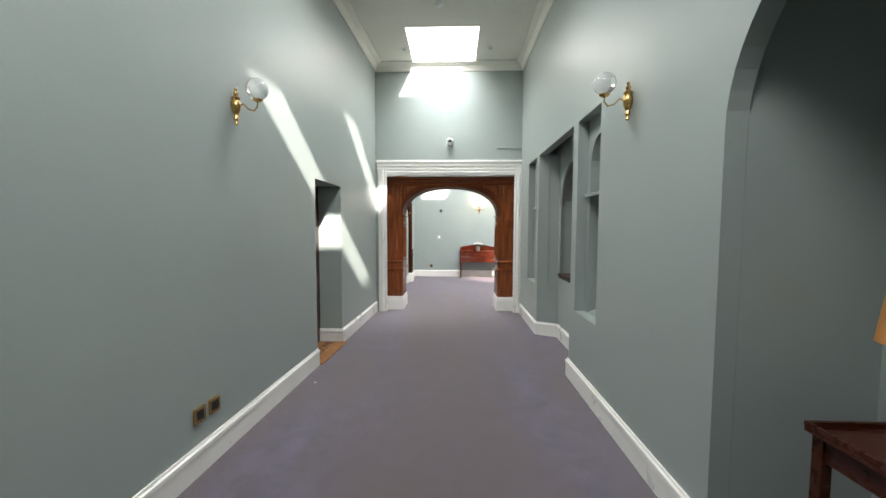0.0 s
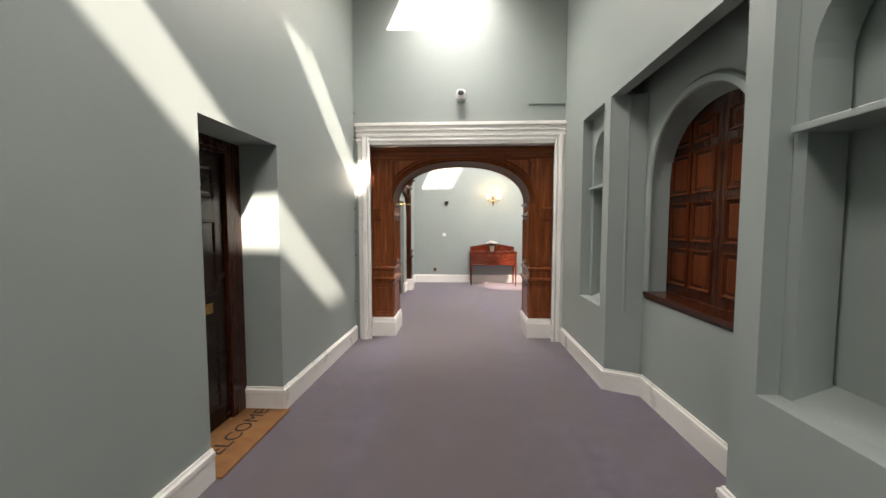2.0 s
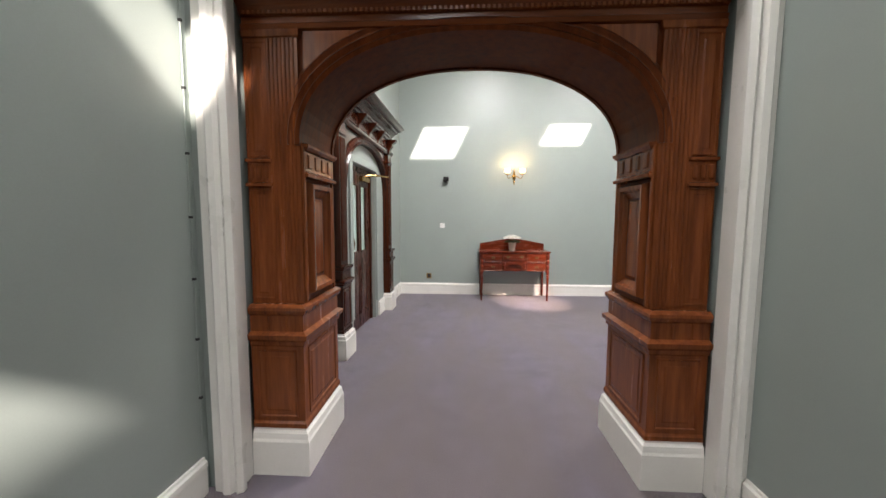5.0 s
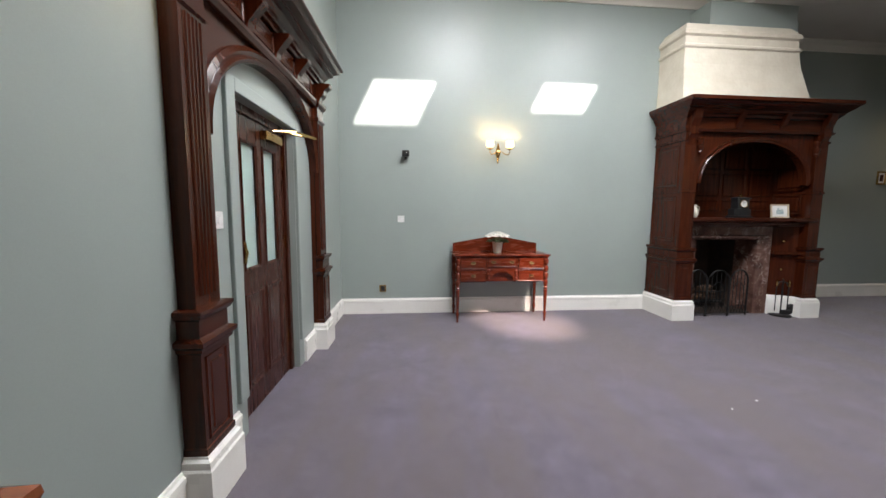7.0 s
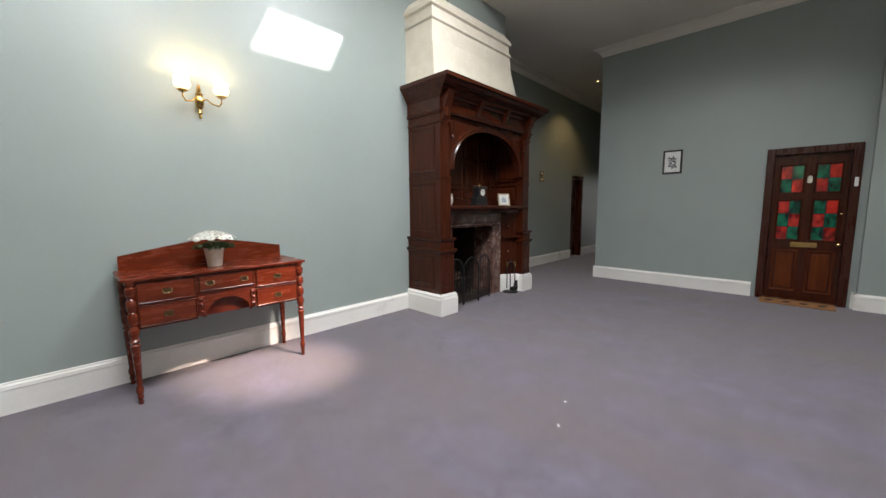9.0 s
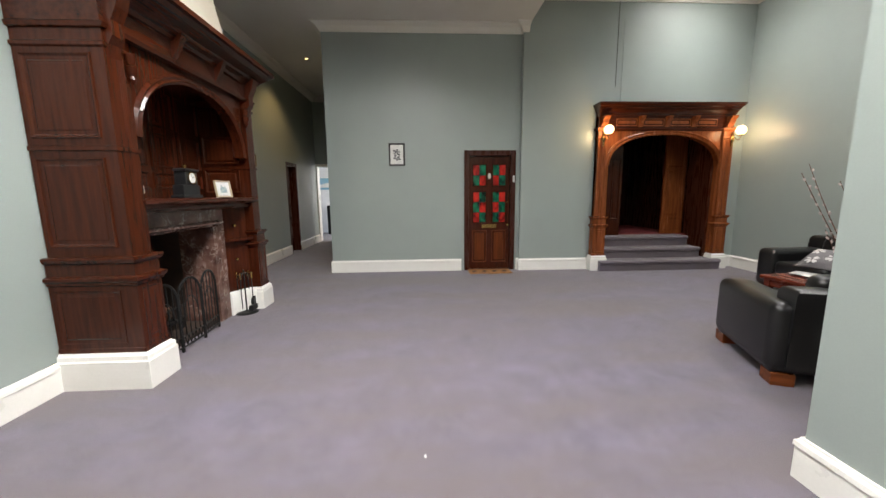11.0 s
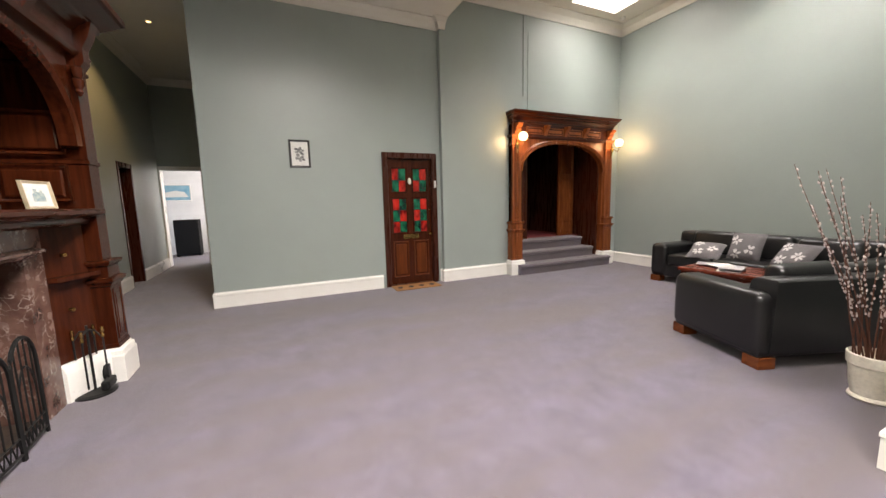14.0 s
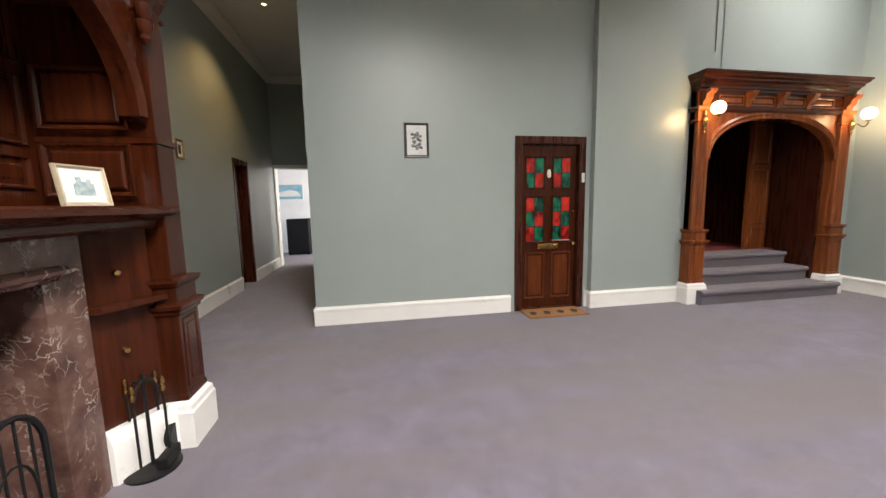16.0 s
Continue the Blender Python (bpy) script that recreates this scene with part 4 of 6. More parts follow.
# back of the recess: shutters
def shutters():
    t = thing("window_shutters", pose(1.56, 4.56, 0, 0, 0, -90), "closed mahogany panelled shutters in the arched window", "shutters", kind="structure")
    for s in (-1, 1):
        a, b = (-0.62, -0.004) if s < 0 else (0.004, 0.62)
        bm = nb()
        box(bm, a, b, 0.0, 0.04, 0.9, 2.5)
        leaf = part("shutter", bm, WOOD, t)
        for i in range(2):
            x0 = a + 0.05 + i * 0.275
            for z0, z1 in ((1.0, 1.30), (1.36, 1.66), (1.72, 2.04), (2.10, 2.26)):
                door_panel(leaf, x0, x0 + 0.235, z0, z1, 0.0, WOOD_IN, 0.022, 0.016)
    bm = nb()
    box(bm, -0.60, 0.59, -0.2, 0.0, 0.885, 0.921, 0.006)
    box(bm, -0.60, 0.59, -0.186, -0.181, 0.86, 0.887, 0.001)
    part("window_sill", bm, WOOD_H, t, "dark wooden window sill")


shutters()


# ---- stairs and vestibule beyond the entrance ----
def steps():
    t = thing("entrance_steps", pose(E2_X, 5.05, 0, 0, 0, -90), "three grey carpeted steps with rounded nosings", "steps", kind="structure")
    for i, (a, b, y0) in enumerate(((-1.02, 1.1, -0.26), (-0.86, 0.90, -0.02), (-0.86, 0.84, 0.22))):
        z = 0.178 * (i + 1)
        bm = nb()
        lo = 0.178 * i
        prof = [(y0 + 0.02, lo + 0.001), (y0 + 0.015, z - 0.06), (y0 - 0.01, z - 0.045), (y0 - 0.012, z - 0.02), (y0 + 0.004, z - 0.003), (y0 + 0.03, z), (y0 + 0.34, z), (y0 + 0.34, lo + 0.001)]
        rings(bm, [[(x, y, h) for y, h in prof] for x in (a, b)])
        part("step", bm, CARPET, t)


steps()
REDC = material("red stair carpet", (0.25, 0.03, 0.03), 0.95, dark=(0.16, 0.02, 0.02), scale=9, fine=300, bump=0.5)
bm = nb()
box(bm, E2_X + 0.56, 9.2, 3.9, 6.2, 0.3, 0.53)
structure("vestibule_floor", bm, REDC, "dark red carpet on the raised vestibule floor", "floor")
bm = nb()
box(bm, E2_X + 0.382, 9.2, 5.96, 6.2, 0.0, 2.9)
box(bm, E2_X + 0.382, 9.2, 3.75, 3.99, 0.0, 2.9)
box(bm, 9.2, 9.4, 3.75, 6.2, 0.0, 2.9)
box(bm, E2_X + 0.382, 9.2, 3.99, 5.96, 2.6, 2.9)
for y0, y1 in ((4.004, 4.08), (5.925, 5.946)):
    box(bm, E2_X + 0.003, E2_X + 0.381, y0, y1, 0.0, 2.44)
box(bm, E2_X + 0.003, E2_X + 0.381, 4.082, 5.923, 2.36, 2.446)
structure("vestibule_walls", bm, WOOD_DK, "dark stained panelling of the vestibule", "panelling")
# the light on this screen is put into its colour by the paler wood
v = thing("vestibule_screen", pose(E2_X + 0.62, 4.47, 0.531, 0, 0, -82), "mahogany panelled screen standing at an angle in the vestibule", "screen")
bm = nb()
box(bm, 0, 0.46, 0, 0.04, 0, 2.05)
part("board", bm, WOOD_LT, v)
for z0, z1 in ((0.08, 0.3), (0.36, 1.2), (1.26, 1.85)):
    door_panel(v, 0.06, 0.41, z0, z1, 0, WOOD_LT)
v = thing("vestibule_side_panel", pose(E2_X + 0.45, 5.62, 0.531, 0, 0, -82), "narrow mahogany side panel with a sunk field", "panel")
bm = nb()
box(bm, -0.3, 0.24, 0, 0.03, 0, 2.05)
part("board", bm, WOOD, v)
door_panel(v, 0.03, 0.2, 0.3, 1.4, 0, WOOD)
v = thing("inner_door", pose(9.18, 5.2, 0.53, 0, 0, -90), "very dark inner door with carved panels", "door", kind="structure")
bm = nb()
box(bm, -0.45, 0.45, -0.03, 0.0, 0, 2.0)
part("leaf", bm, WOOD_DK, v)
for a in (-0.38, 0.04):
    for z0, z1 in ((0.1, 0.6), (0.7, 1.2), (1.3, 1.85)):
        door_panel(v, a, a + 0.34, z0, z1, -0.03, WOOD, 0.04, 0.02)


# ---- fireplace ----
def fireplace():
    X, Y = 3.865, 11.015
    t = thing("chimneypiece", pose(X, Y, 0), "tall dark mahogany chimneypiece with arched overmantel and deep cornice", "fireplace")
    half, inner, wall = 1.015, 0.785, N_Y - Y - 0.002
    for s in (-1, 1):
        a, b = (-half, -inner) if s < 0 else (inner, half)
        if s > 0:
            b = 0.99
        pedestal(t, a, b, -0.03, wall, (WOOD, WHITE), 0.26, 0.93)
        bm = nb()
        tower(bm, a + 0.03, b - 0.02, 0.0, wall, [(0, 0.93), (0, 1.62), (0.01, 1.625), (0.01, 1.65), (0, 1.655), (0, 2.25), (0.014, 2.26), (0.014, 2.28), (0, 2.29), (0, 2.36)])
        part("pilaster", bm, WOOD, t)
        reeds(t, a + 0.12, b - 0.05 if s < 0 else b - 0.12, 0.96, 2.22, 0.0, 4, WOOD)
        bm = nb()
        c = (a + b) / 2 + (0.1 if s < 0 else -0.1)
        lathe(bm, [(0.002, 0), (0.012, 0.01), (0.025, 0.03), (0.018, 0.05), (0.034, 0.075), (0.036, 0.11), (0.02, 0.125), (0.03, 0.14), (0.034, 0.19), (0.02, 0.2)], 12, (c, -0.02, 2.08))
        part("pendant", bm, WOOD, t, smooth=True)
        side = Matrix.Translation((-half + 0.03 if s < 0 else 0.97, 0, 0)) @ Matrix.Rotation(radians(-90 if s < 0 else 90), 4, "Z")
        k0, k1 = (-wall + 0.03, -0.08) if s < 0 else (0.08, wall - 0.03)
        for z0, z1 in ((0.99, 1.58), (1.7, 2.22)):
            door_panel(t, k0, k1, z0, z1, 0.0, WOOD, 0.03, 0.014, side)
        side2 = Matrix.Translation((-half if s < 0 else 0.99, 0, 0)) @ Matrix.Rotation(radians(-90 if s < 0 else 90), 4, "Z")
        door_panel(t, k0, k1, 0.32, 0.7, 0.0, WOOD, 0.02, 0.009, side2)
    bm = nb()
    sheet(bm, [[(-inner, 1.72), *arch_line(-inner + 0.054, inner - 0.054, 1.74, 2.266, 26, 2.2)[::-1], (inner, 1.72), (inner, 2.36), (-inner, 2.36)]], xz(0.03), 0.08)
    part("arch_board", bm, WOOD, t)
    bm = nb()
    arch_sweep(bm, arch_line(-inner + 0.06, inner - 0.06, 1.74, 2.26, 30, 2.2), [(0, 0.05), (0, 0.012), (0.02, 0.0), (0.035, 0.014), (0.055, 0.004), (0.07, 0.03)])
    part("arch_moulding", bm, WOOD, t)
    bm = nb()
    tower(bm, -half + 0.02, 0.995, 0.0, wall, [(0, 2.36), (0.02, 2.365), (0.035, 2.39), (0.01, 2.4), (0.01, 2.53), (0.03, 2.54), (0.05, 2.565), (0.09, 2.59), (0.1, 2.61), (0.17, 2.65), (0.21, 2.68), (0.235, 2.69), (0.235, 2.73), (0.2, 2.74)], 0.5)
    part("cornice", bm, WOOD_H, t)
    for i in range(4):
        x = -half + 0.1 + i * (half + 0.98 - 0.2) / 3
        bm = nb()
        rings(bm, [[(x - 0.05, 0.0 - p, z), (x + 0.05, 0.0 - p, z), (x + 0.05, 0.04, z), (x - 0.05, 0.04, z)] for p, z in ((0.0, 2.2), (0.02, 2.28), (0.05, 2.33), (0.05, 2.42), (0.09, 2.5), (0.12, 2.6))] if i in (0, 3) else
              [[(x - 0.03, 0.0 - p, z), (x + 0.03, 0.0 - p, z), (x + 0.03, 0.04, z), (x - 0.03, 0.04, z)] for p, z in ((0.012, 2.41), (0.05, 2.47), (0.1, 2.58), (0.1, 2.6))])
        part("bracket", bm, WOOD, t)
    # overmantel
    bm = nb()
    box(bm, -inner - 0.05, inner + 0.05, wall - 0.03, wall, 1.2, 2.36)
    part("back_board", bm, WOOD, t)
    w = 2 * inner / 4
    for i in range(4):
        for z0, z1 in ((1.4, 1.55), (1.6, 1.92), (1.97, 2.3)):
            x = -inner + i * w
            door_panel(t, x + 0.025, x + w - 0.025, z0, z1, wall - 0.03, WOOD, 0.022, 0.016)
    for s in (-1, 1):
        side = Matrix.Translation((s * inner, 0, 0)) @ Matrix.Rotation(radians(90 if s < 0 else -90), 4, "Z")
        k0, k1 = (0.1, wall - 0.06) if s < 0 else (-(wall - 0.06), -0.1)
        for z0, z1 in ((1.36, 1.62), (1.68, 1.98)):
            door_panel(t, k0, k1, z0, z1, 0.0, WOOD, 0.025, 0.012, side)
    bm = nb()
    tower(bm, -inner - 0.02 + 0.06, inner + 0.06, 0.06, wall - 0.03, [(0, 1.2), (0.015, 1.215), (0.02, 1.24), (0.06, 1.26), (0.08, 1.275), (0.08, 1.3), (0.07, 1.31)])
    part("mantel_shelf", bm, WOOD_DKH, t)
    # marble
    bm = nb()
    sheet(bm, [[(-0.765, 0), (-0.58, 0), (-0.58, 1.02), (0.315, 1.02), (0.315, 0), (0.515, 0), (0.515, 1.2), (-0.765, 1.2)]], xz(0.19), wall - 0.195)
    part("marble_surround", bm, MARBLE, t, "veined red and white marble fire surround")
    bm = nb()
    tower(bm, -0.63, 0.36, 0.175, 0.21, [(0, 1.02), (0.01, 1.025), (0.02, 1.035), (0.05, 1.05), (0.055, 1.065), (0.01, 1.08)])
    part("marble_moulding", bm, MARBLE, t)
    # splayed wooden cheek, shelf and plinth between the marble and the east pedestal
    u0, v0, u1, v1 = 0.517, 0.2, inner - 0.004, -0.01
    bm = nb()
    rings(bm, [[(u0, v0 + 0.03, z), (u1, v1 + 0.09, z), (u1, v1 + 0.13, z), (u0, v0 + 0.07, z)] for z in (0.26, 1.2)])
    part("side_panel", bm, WOOD, t)
    bm = nb()
    rings(bm, [[(u0, v0 - 0.06, z), (u1, v1 + 0.02, z), (u1, v1 + 0.12, z), (u0, v0 + 0.06, z)] for z in (0.83, 0.836, 0.86)])
    part("side_shelf", bm, WOOD, t)
    bm = nb()
    rings(bm, [[(u0, v0 - p, z), (u1, v1 - p + 0.03, z), (u1, v1 + 0.14, z), (u0, v0 + 0.08, z)] for p, z in ((0.03, 0), (0.03, 0.2), (0.02, 0.24), (0.01, 0.26))])
    part("side_plinth", bm, WHITE, t)
    for z in (0.62, 1.0):
        bm = nb()
        lathe(bm, [(0.001, 0), (0.012, 0.004), (0.008, 0.014), (0.016, 0.024), (0.012, 0.034), (0.001, 0.036)], 10,
              m=Matrix.Translation(((u0 + u1) / 2, (v0 + v1) / 2 + 0.06, z)) @ Matrix.Rotation(radians(-37), 4, "Z") @ Matrix.Rotation(radians(90), 4, "X"))
        part("knob", bm, BRASS, t, "small brass knob", smooth=True)
    h = thing("chimney_hood", pose(X, Y, 0), "cream plaster chimney hood above the cornice", "chimney breast", kind="structure")
    bm = nb()
    rings(bm, [[(-a, yf, z), (b, yf, z), (b - 0.02, wall, z), (-a, wall, z)] for a, b, yf, z in (
        (1.02, 0.74, 0.05, 2.742), (1.01, 0.66, 0.07, 2.95), (1.01, 0.57, 0.09, 3.2), (1.01, 0.53, 0.09, 3.38), (1.03, 0.55, 0.07, 3.395), (1.03, 0.55, 0.07, 3.42), (1.01, 0.52, 0.09, 3.435), (1.01, 0.51, 0.09, 3.52), (1.035, 0.53, 0.065, 3.54), (1.035, 0.53, 0.065, 3.58), (0.95, 0.46, 0.16, 3.7))])
    part("hood", bm, PLASTER, h)
    bm = nb()
    box(bm, -0.62, 0.05 + 0.53, 0.2, wall, 3.55, 4.0)
    part("flue", bm, PAINT, h)
    f = thing("firebox", pose(X, N_Y, 0), "sooty brick firebox behind the marble surround", "fireplace", kind="structure")
    bm = nb()
    sheet(bm, [rect(-0.639, 0.4, 0, 1.119)], xz(0.46), 0.05)
    part("fire_back", bm, SOOT, f)
    bm = nb()
    box(bm, -0.639, -0.58, 0.002, 0.46, 0.001, 1.118)
    box(bm, 0.335, 0.4, 0.002, 0.46, 0.001, 1.118)
    box(bm, -0.58, 0.335, 0.002, 0.46, 1.05, 1.118)
    part("fire_cheek", bm, SOOT, f)
    bm = nb()
    box(bm, -0.57, 0.31, -0.33, 0.46, 0.001, 0.02)
    part("hearth_slab", bm, SOOT, f)
    g = thing("fire_grate", pose(X - 0.1, N_Y + 0.02, 0.02), "black iron basket grate holding logs", "grate")
    for i in range(9):
        bm = nb()
        x = -0.22 + i * 0.055
        tube(bm, [(x, -0.1, 0.08), (x, -0.13, 0.12), (x, -0.13, 0.24)], 0.007, 6)
        part("bar", bm, IRON, g)
    bm = nb()
    for z in (0.12, 0.24):
        tube(bm, [(-0.24, -0.13, z), (0.24, -0.13, z)], 0.009, 6)
    box(bm, -0.24, 0.24, -0.1, 0.15, 0.07, 0.085)
    for x in (-0.22, 0.22):
        for y in (-0.1, 0.13):
            box(bm, x - 0.012, x + 0.012, y - 0.012, y + 0.012, 0, 0.07)
    part("basket", bm, IRON, g)
    BARK = material("charred log", (0.16, 0.08, 0.04), 0.9, dark=(0.03, 0.02, 0.015), scale=9, fine=50, bump=0.8)
    for i, (x0, y0, x1, y1, z, r) in enumerate(((-0.2, 0.0, 0.2, 0.03, 0.13, 0.045), (-0.18, 0.08, 0.16, -0.04, 0.2, 0.04), (-0.12, -0.05, 0.2, 0.09, 0.26, 0.035))):
        lg = thing("log", pose(X - 0.1, N_Y + 0.02, 0.02), "half burnt log lying in the grate", "log", "logs in the grate")
        bm = nb()
        tube(bm, [(x0, y0, z), ((x0 + x1) / 2, (y0 + y1) / 2 + 0.01, z + 0.008), (x1, y1, z)], [r, r * 1.08, r * 0.95], 9)
        part("bark", bm, BARK, lg)


fireplace()


def fire_screen():
    t = thing("fire_screen", pose(0, 0, 0), "black wrought iron three-fold fire screen with arched tops", "fire screen")
    for p, q in (((3.2, 11.185), (3.42, 11.12)), ((3.42, 11.12), (3.74, 11.12)), ((3.74, 11.12), (4.04, 11.155))):
        P, Q = Vector((*p, 0)), Vector((*q, 0))
        at = lambda k, z: P.lerp(Q, k) + Vector((0, 0, z))
        bm = nb()
        H, S = 0.62, 0.46
        arc = [at(0.5 - 0.48 * math.cos(a), S + (H - S) * math.sin(a)) for a in (math.pi * i / 12 for i in range(13))]
        tube(bm, [at(0.02, 0), *arc, at(0.98, 0)], 0.011, 6)
        tube(bm, [at(0.02, 0.04), at(0.98, 0.04)], 0.008, 6)
        tube(bm, [at(0.02, 0.13), at(0.98, 0.13)], 0.006, 6)
        part("frame", bm, IRON, t)
        for k in (0.2, 0.4, 0.6, 0.8):
            bm = nb()
            top = S + (H - S) * math.sqrt(max(0, 1 - ((k - 0.5) / 0.48) ** 2))
            tube(bm, [at(k, 0.13), at(k, top)], 0.005, 6)
            part("bar", bm, IRON, t)
        bm = nb()
        arc2 = [at(0.5 - 0.3 * math.cos(a), 0.3 + 0.16 * math.sin(a)) for a in (math.pi * i / 10 for i in range(11))]
        tube(bm, [at(0.2, 0.13), *arc2, at(0.8, 0.13)], 0.005, 6)
        part("inner_arch", bm, IRON, t)
        bm = nb()
        tube(bm, [at(0.04 + i * 0.0775, 0.13 if i % 2 else 0.04) for i in range(13)], 0.004, 5)
        part("zigzag_rail", bm, IRON, t)


fire_screen()


def companion_set():
    t = thing("fire_tool_stand", pose(4.485, 11.09, 0), "black iron companion set with brass-tipped fire tools", "fire tools")
    bm = nb()
    lathe(bm, [(0.001, 0), (0.12, 0), (0.12, 0.012), (0.1, 0.02), (0.02, 0.026), (0.001, 0.03)], 24)
    part("base", bm, IRON, t)
    bm = nb()
    tube(bm, [(0, 0, 0.02), (0, 0, 0.5)], 0.008)
    tube(bm, [(-0.09, 0, 0.38), (-0.06, 0, 0.45), (0, 0, 0.47), (0.06, 0, 0.45), (0.09, 0, 0.38)], 0.006)
    tube(bm, [(0, -0.08, 0.4), (0, -0.04, 0.46), (0, 0.04, 0.46), (0, 0.08, 0.4)], 0.006)
    part("stand", bm, IRON, t)
    for i, (x, y) in enumerate(((-0.09, 0), (0.09, 0), (0, -0.08), (0, 0.08))):
        bm = nb()
        tube(bm, [(x, y, 0.07), (x, y, 0.4)], 0.006)
        tool = part("tool", bm, IRON, t)
        bm = nb()
        lathe(bm, [(0.002, 0), (0.009, 0.005), (0.012, 0.02), (0.006, 0.035), (0.012, 0.05), (0.008, 0.075), (0.002, 0.08)], 10, (x, y, 0.4))
        part("handle", bm, BRASS, tool, "brass handle", smooth=True)
    bm = nb()
    rings(bm, [[(0.13 + r * 1.15 * math.cos(a), -0.03 - d, 0.105 + r * math.sin(a)) for a in (2 * math.pi * i / 14 for i in range(14))] for r, d in ((0.072, 0), (0.075, 0.008), (0.06, 0.026))])
    part("shovel_pan", bm, IRON, t)
    bm = nb()
    box(bm, -0.09, 0.05, -0.11, -0.06, 0.04, 0.1, 0.012)
    part("brush_head", bm, IRON, t)


companion_set()


def mantel_things():
    t = thing("mantel_clock", pose(3.91, 11.25, 1.31), "black slate mantel clock with a white dial", "clock")
    bm = nb()
    box(bm, -0.14, 0.14, -0.06, 0.06, 0, 0.03, 0.004)
    box(bm, -0.12, 0.12, -0.05, 0.05, 0.03, 0.12, 0.004)
    box(bm, -0.085, 0.085, -0.055, 0.05, 0.12, 0.245, 0.006)
    tower(bm, -0.085, 0.085, -0.055, 0.05, [(0, 0.245), (0.012, 0.25), (0.012, 0.262), (-0.01, 0.27), (-0.05, 0.275)])
    part("case", bm, PLASTIC_B, t)
    rot = Matrix.Translation((0, -0.055, 0.185)) @ Matrix.Rotation(radians(90), 4, "X")
    bm = nb()
    lathe(bm, [(0.001, 0.0), (0.05, 0.0), (0.05, 0.006), (0.001, 0.007)], 24, m=rot)
    dial = part("dial", bm, PAPER, t, "white clock dial")
    bm = nb()
    ring = [(0.052 * math.cos(a), -0.06, 0.185 + 0.052 * math.sin(a)) for a in (2 * math.pi * i / 24 for i in range(25))]
    tube(bm, ring, 0.005, 6)
    part("bezel", bm, BRASS, dial)
    for a, l in ((60, 0.024), (-30, 0.036)):
        bm = nb()
        tube(bm, [(0, -0.0635, 0.185), (l * math.sin(radians(a)), -0.0635, 0.185 + l * math.cos(radians(a)))], 0.002, 5)
        part("clock_hand", bm, PLASTIC_B, dial)
    bm = nb()
    lathe(bm, [(0.001, 0), (0.02, 0), (0.012, 0.012), (0.02, 0.03), (0.006, 0.045), (0.001, 0.05)], 12, (0, 0, 0.272))
    part("finial", bm, BRASS, t, smooth=True)

    t = thing("ceramic_jug", pose(3.19, 11.18, 1.31), "small cream ceramic jug with a brown band", "jug")
    bm = nb()
    lathe(bm, [(0.001, 0), (0.04, 0), (0.045, 0.01), (0.062, 0.05), (0.06, 0.09), (0.04, 0.13), (0.03, 0.15), (0.036, 0.17), (0.03, 0.168), (0.02, 0.14), (0.001, 0.12)], 20)
    part("body", bm, CERAMIC, t, smooth=True)
    bm = nb()
    tube(bm, [(0.036, 0, 0.155), (0.075, 0, 0.14), (0.08, 0, 0.1), (0.06, 0, 0.06)], 0.007)
    part("handle", bm, CERAMIC, t, smooth=True)

    t = thing("framed_print", pose(4.46, 11.2, 1.311, -9, 0, -14) @ Matrix.Scale(0.86, 4), "cream and gilt framed castle print leaning on the mantel shelf", "picture")
    bm = nb()
    frame_mould(bm, -0.125, 0.125, 0, 0.215, 0.0, 0.024, 0.016)
    box(bm, -0.123, 0.123, 0.0, 0.01, 0.002, 0.213)
    part("frame", bm, material("gilt cream frame", (0.6, 0.5, 0.34), 0.4, 0.2, scale=12), t)
    bm = nb()
    box(bm, -0.102, 0.102, -0.004, -0.001, 0.023, 0.192)
    part("mount", bm, PAPER, t)
    bm = nb()
    pts = [(x * 0.85, z * 0.9 - 0.005) for x, z in [(-0.06, 0.07), (0.06, 0.07), (0.06, 0.14), (0.045, 0.14), (0.045, 0.165), (0.02, 0.165), (0.02, 0.15), (-0.01, 0.15), (-0.01, 0.175), (-0.04, 0.175), (-0.04, 0.145), (-0.06, 0.13)]]
    sheet(bm, [pts], xz(-0.006), 0.0015)
    part("printed_image", bm, material("blue-green print ink", (0.2, 0.3, 0.34), 0.8, dark=(0.5, 0.55, 0.5), scale=30, amount=0.3, bump=0), t)


mantel_things()


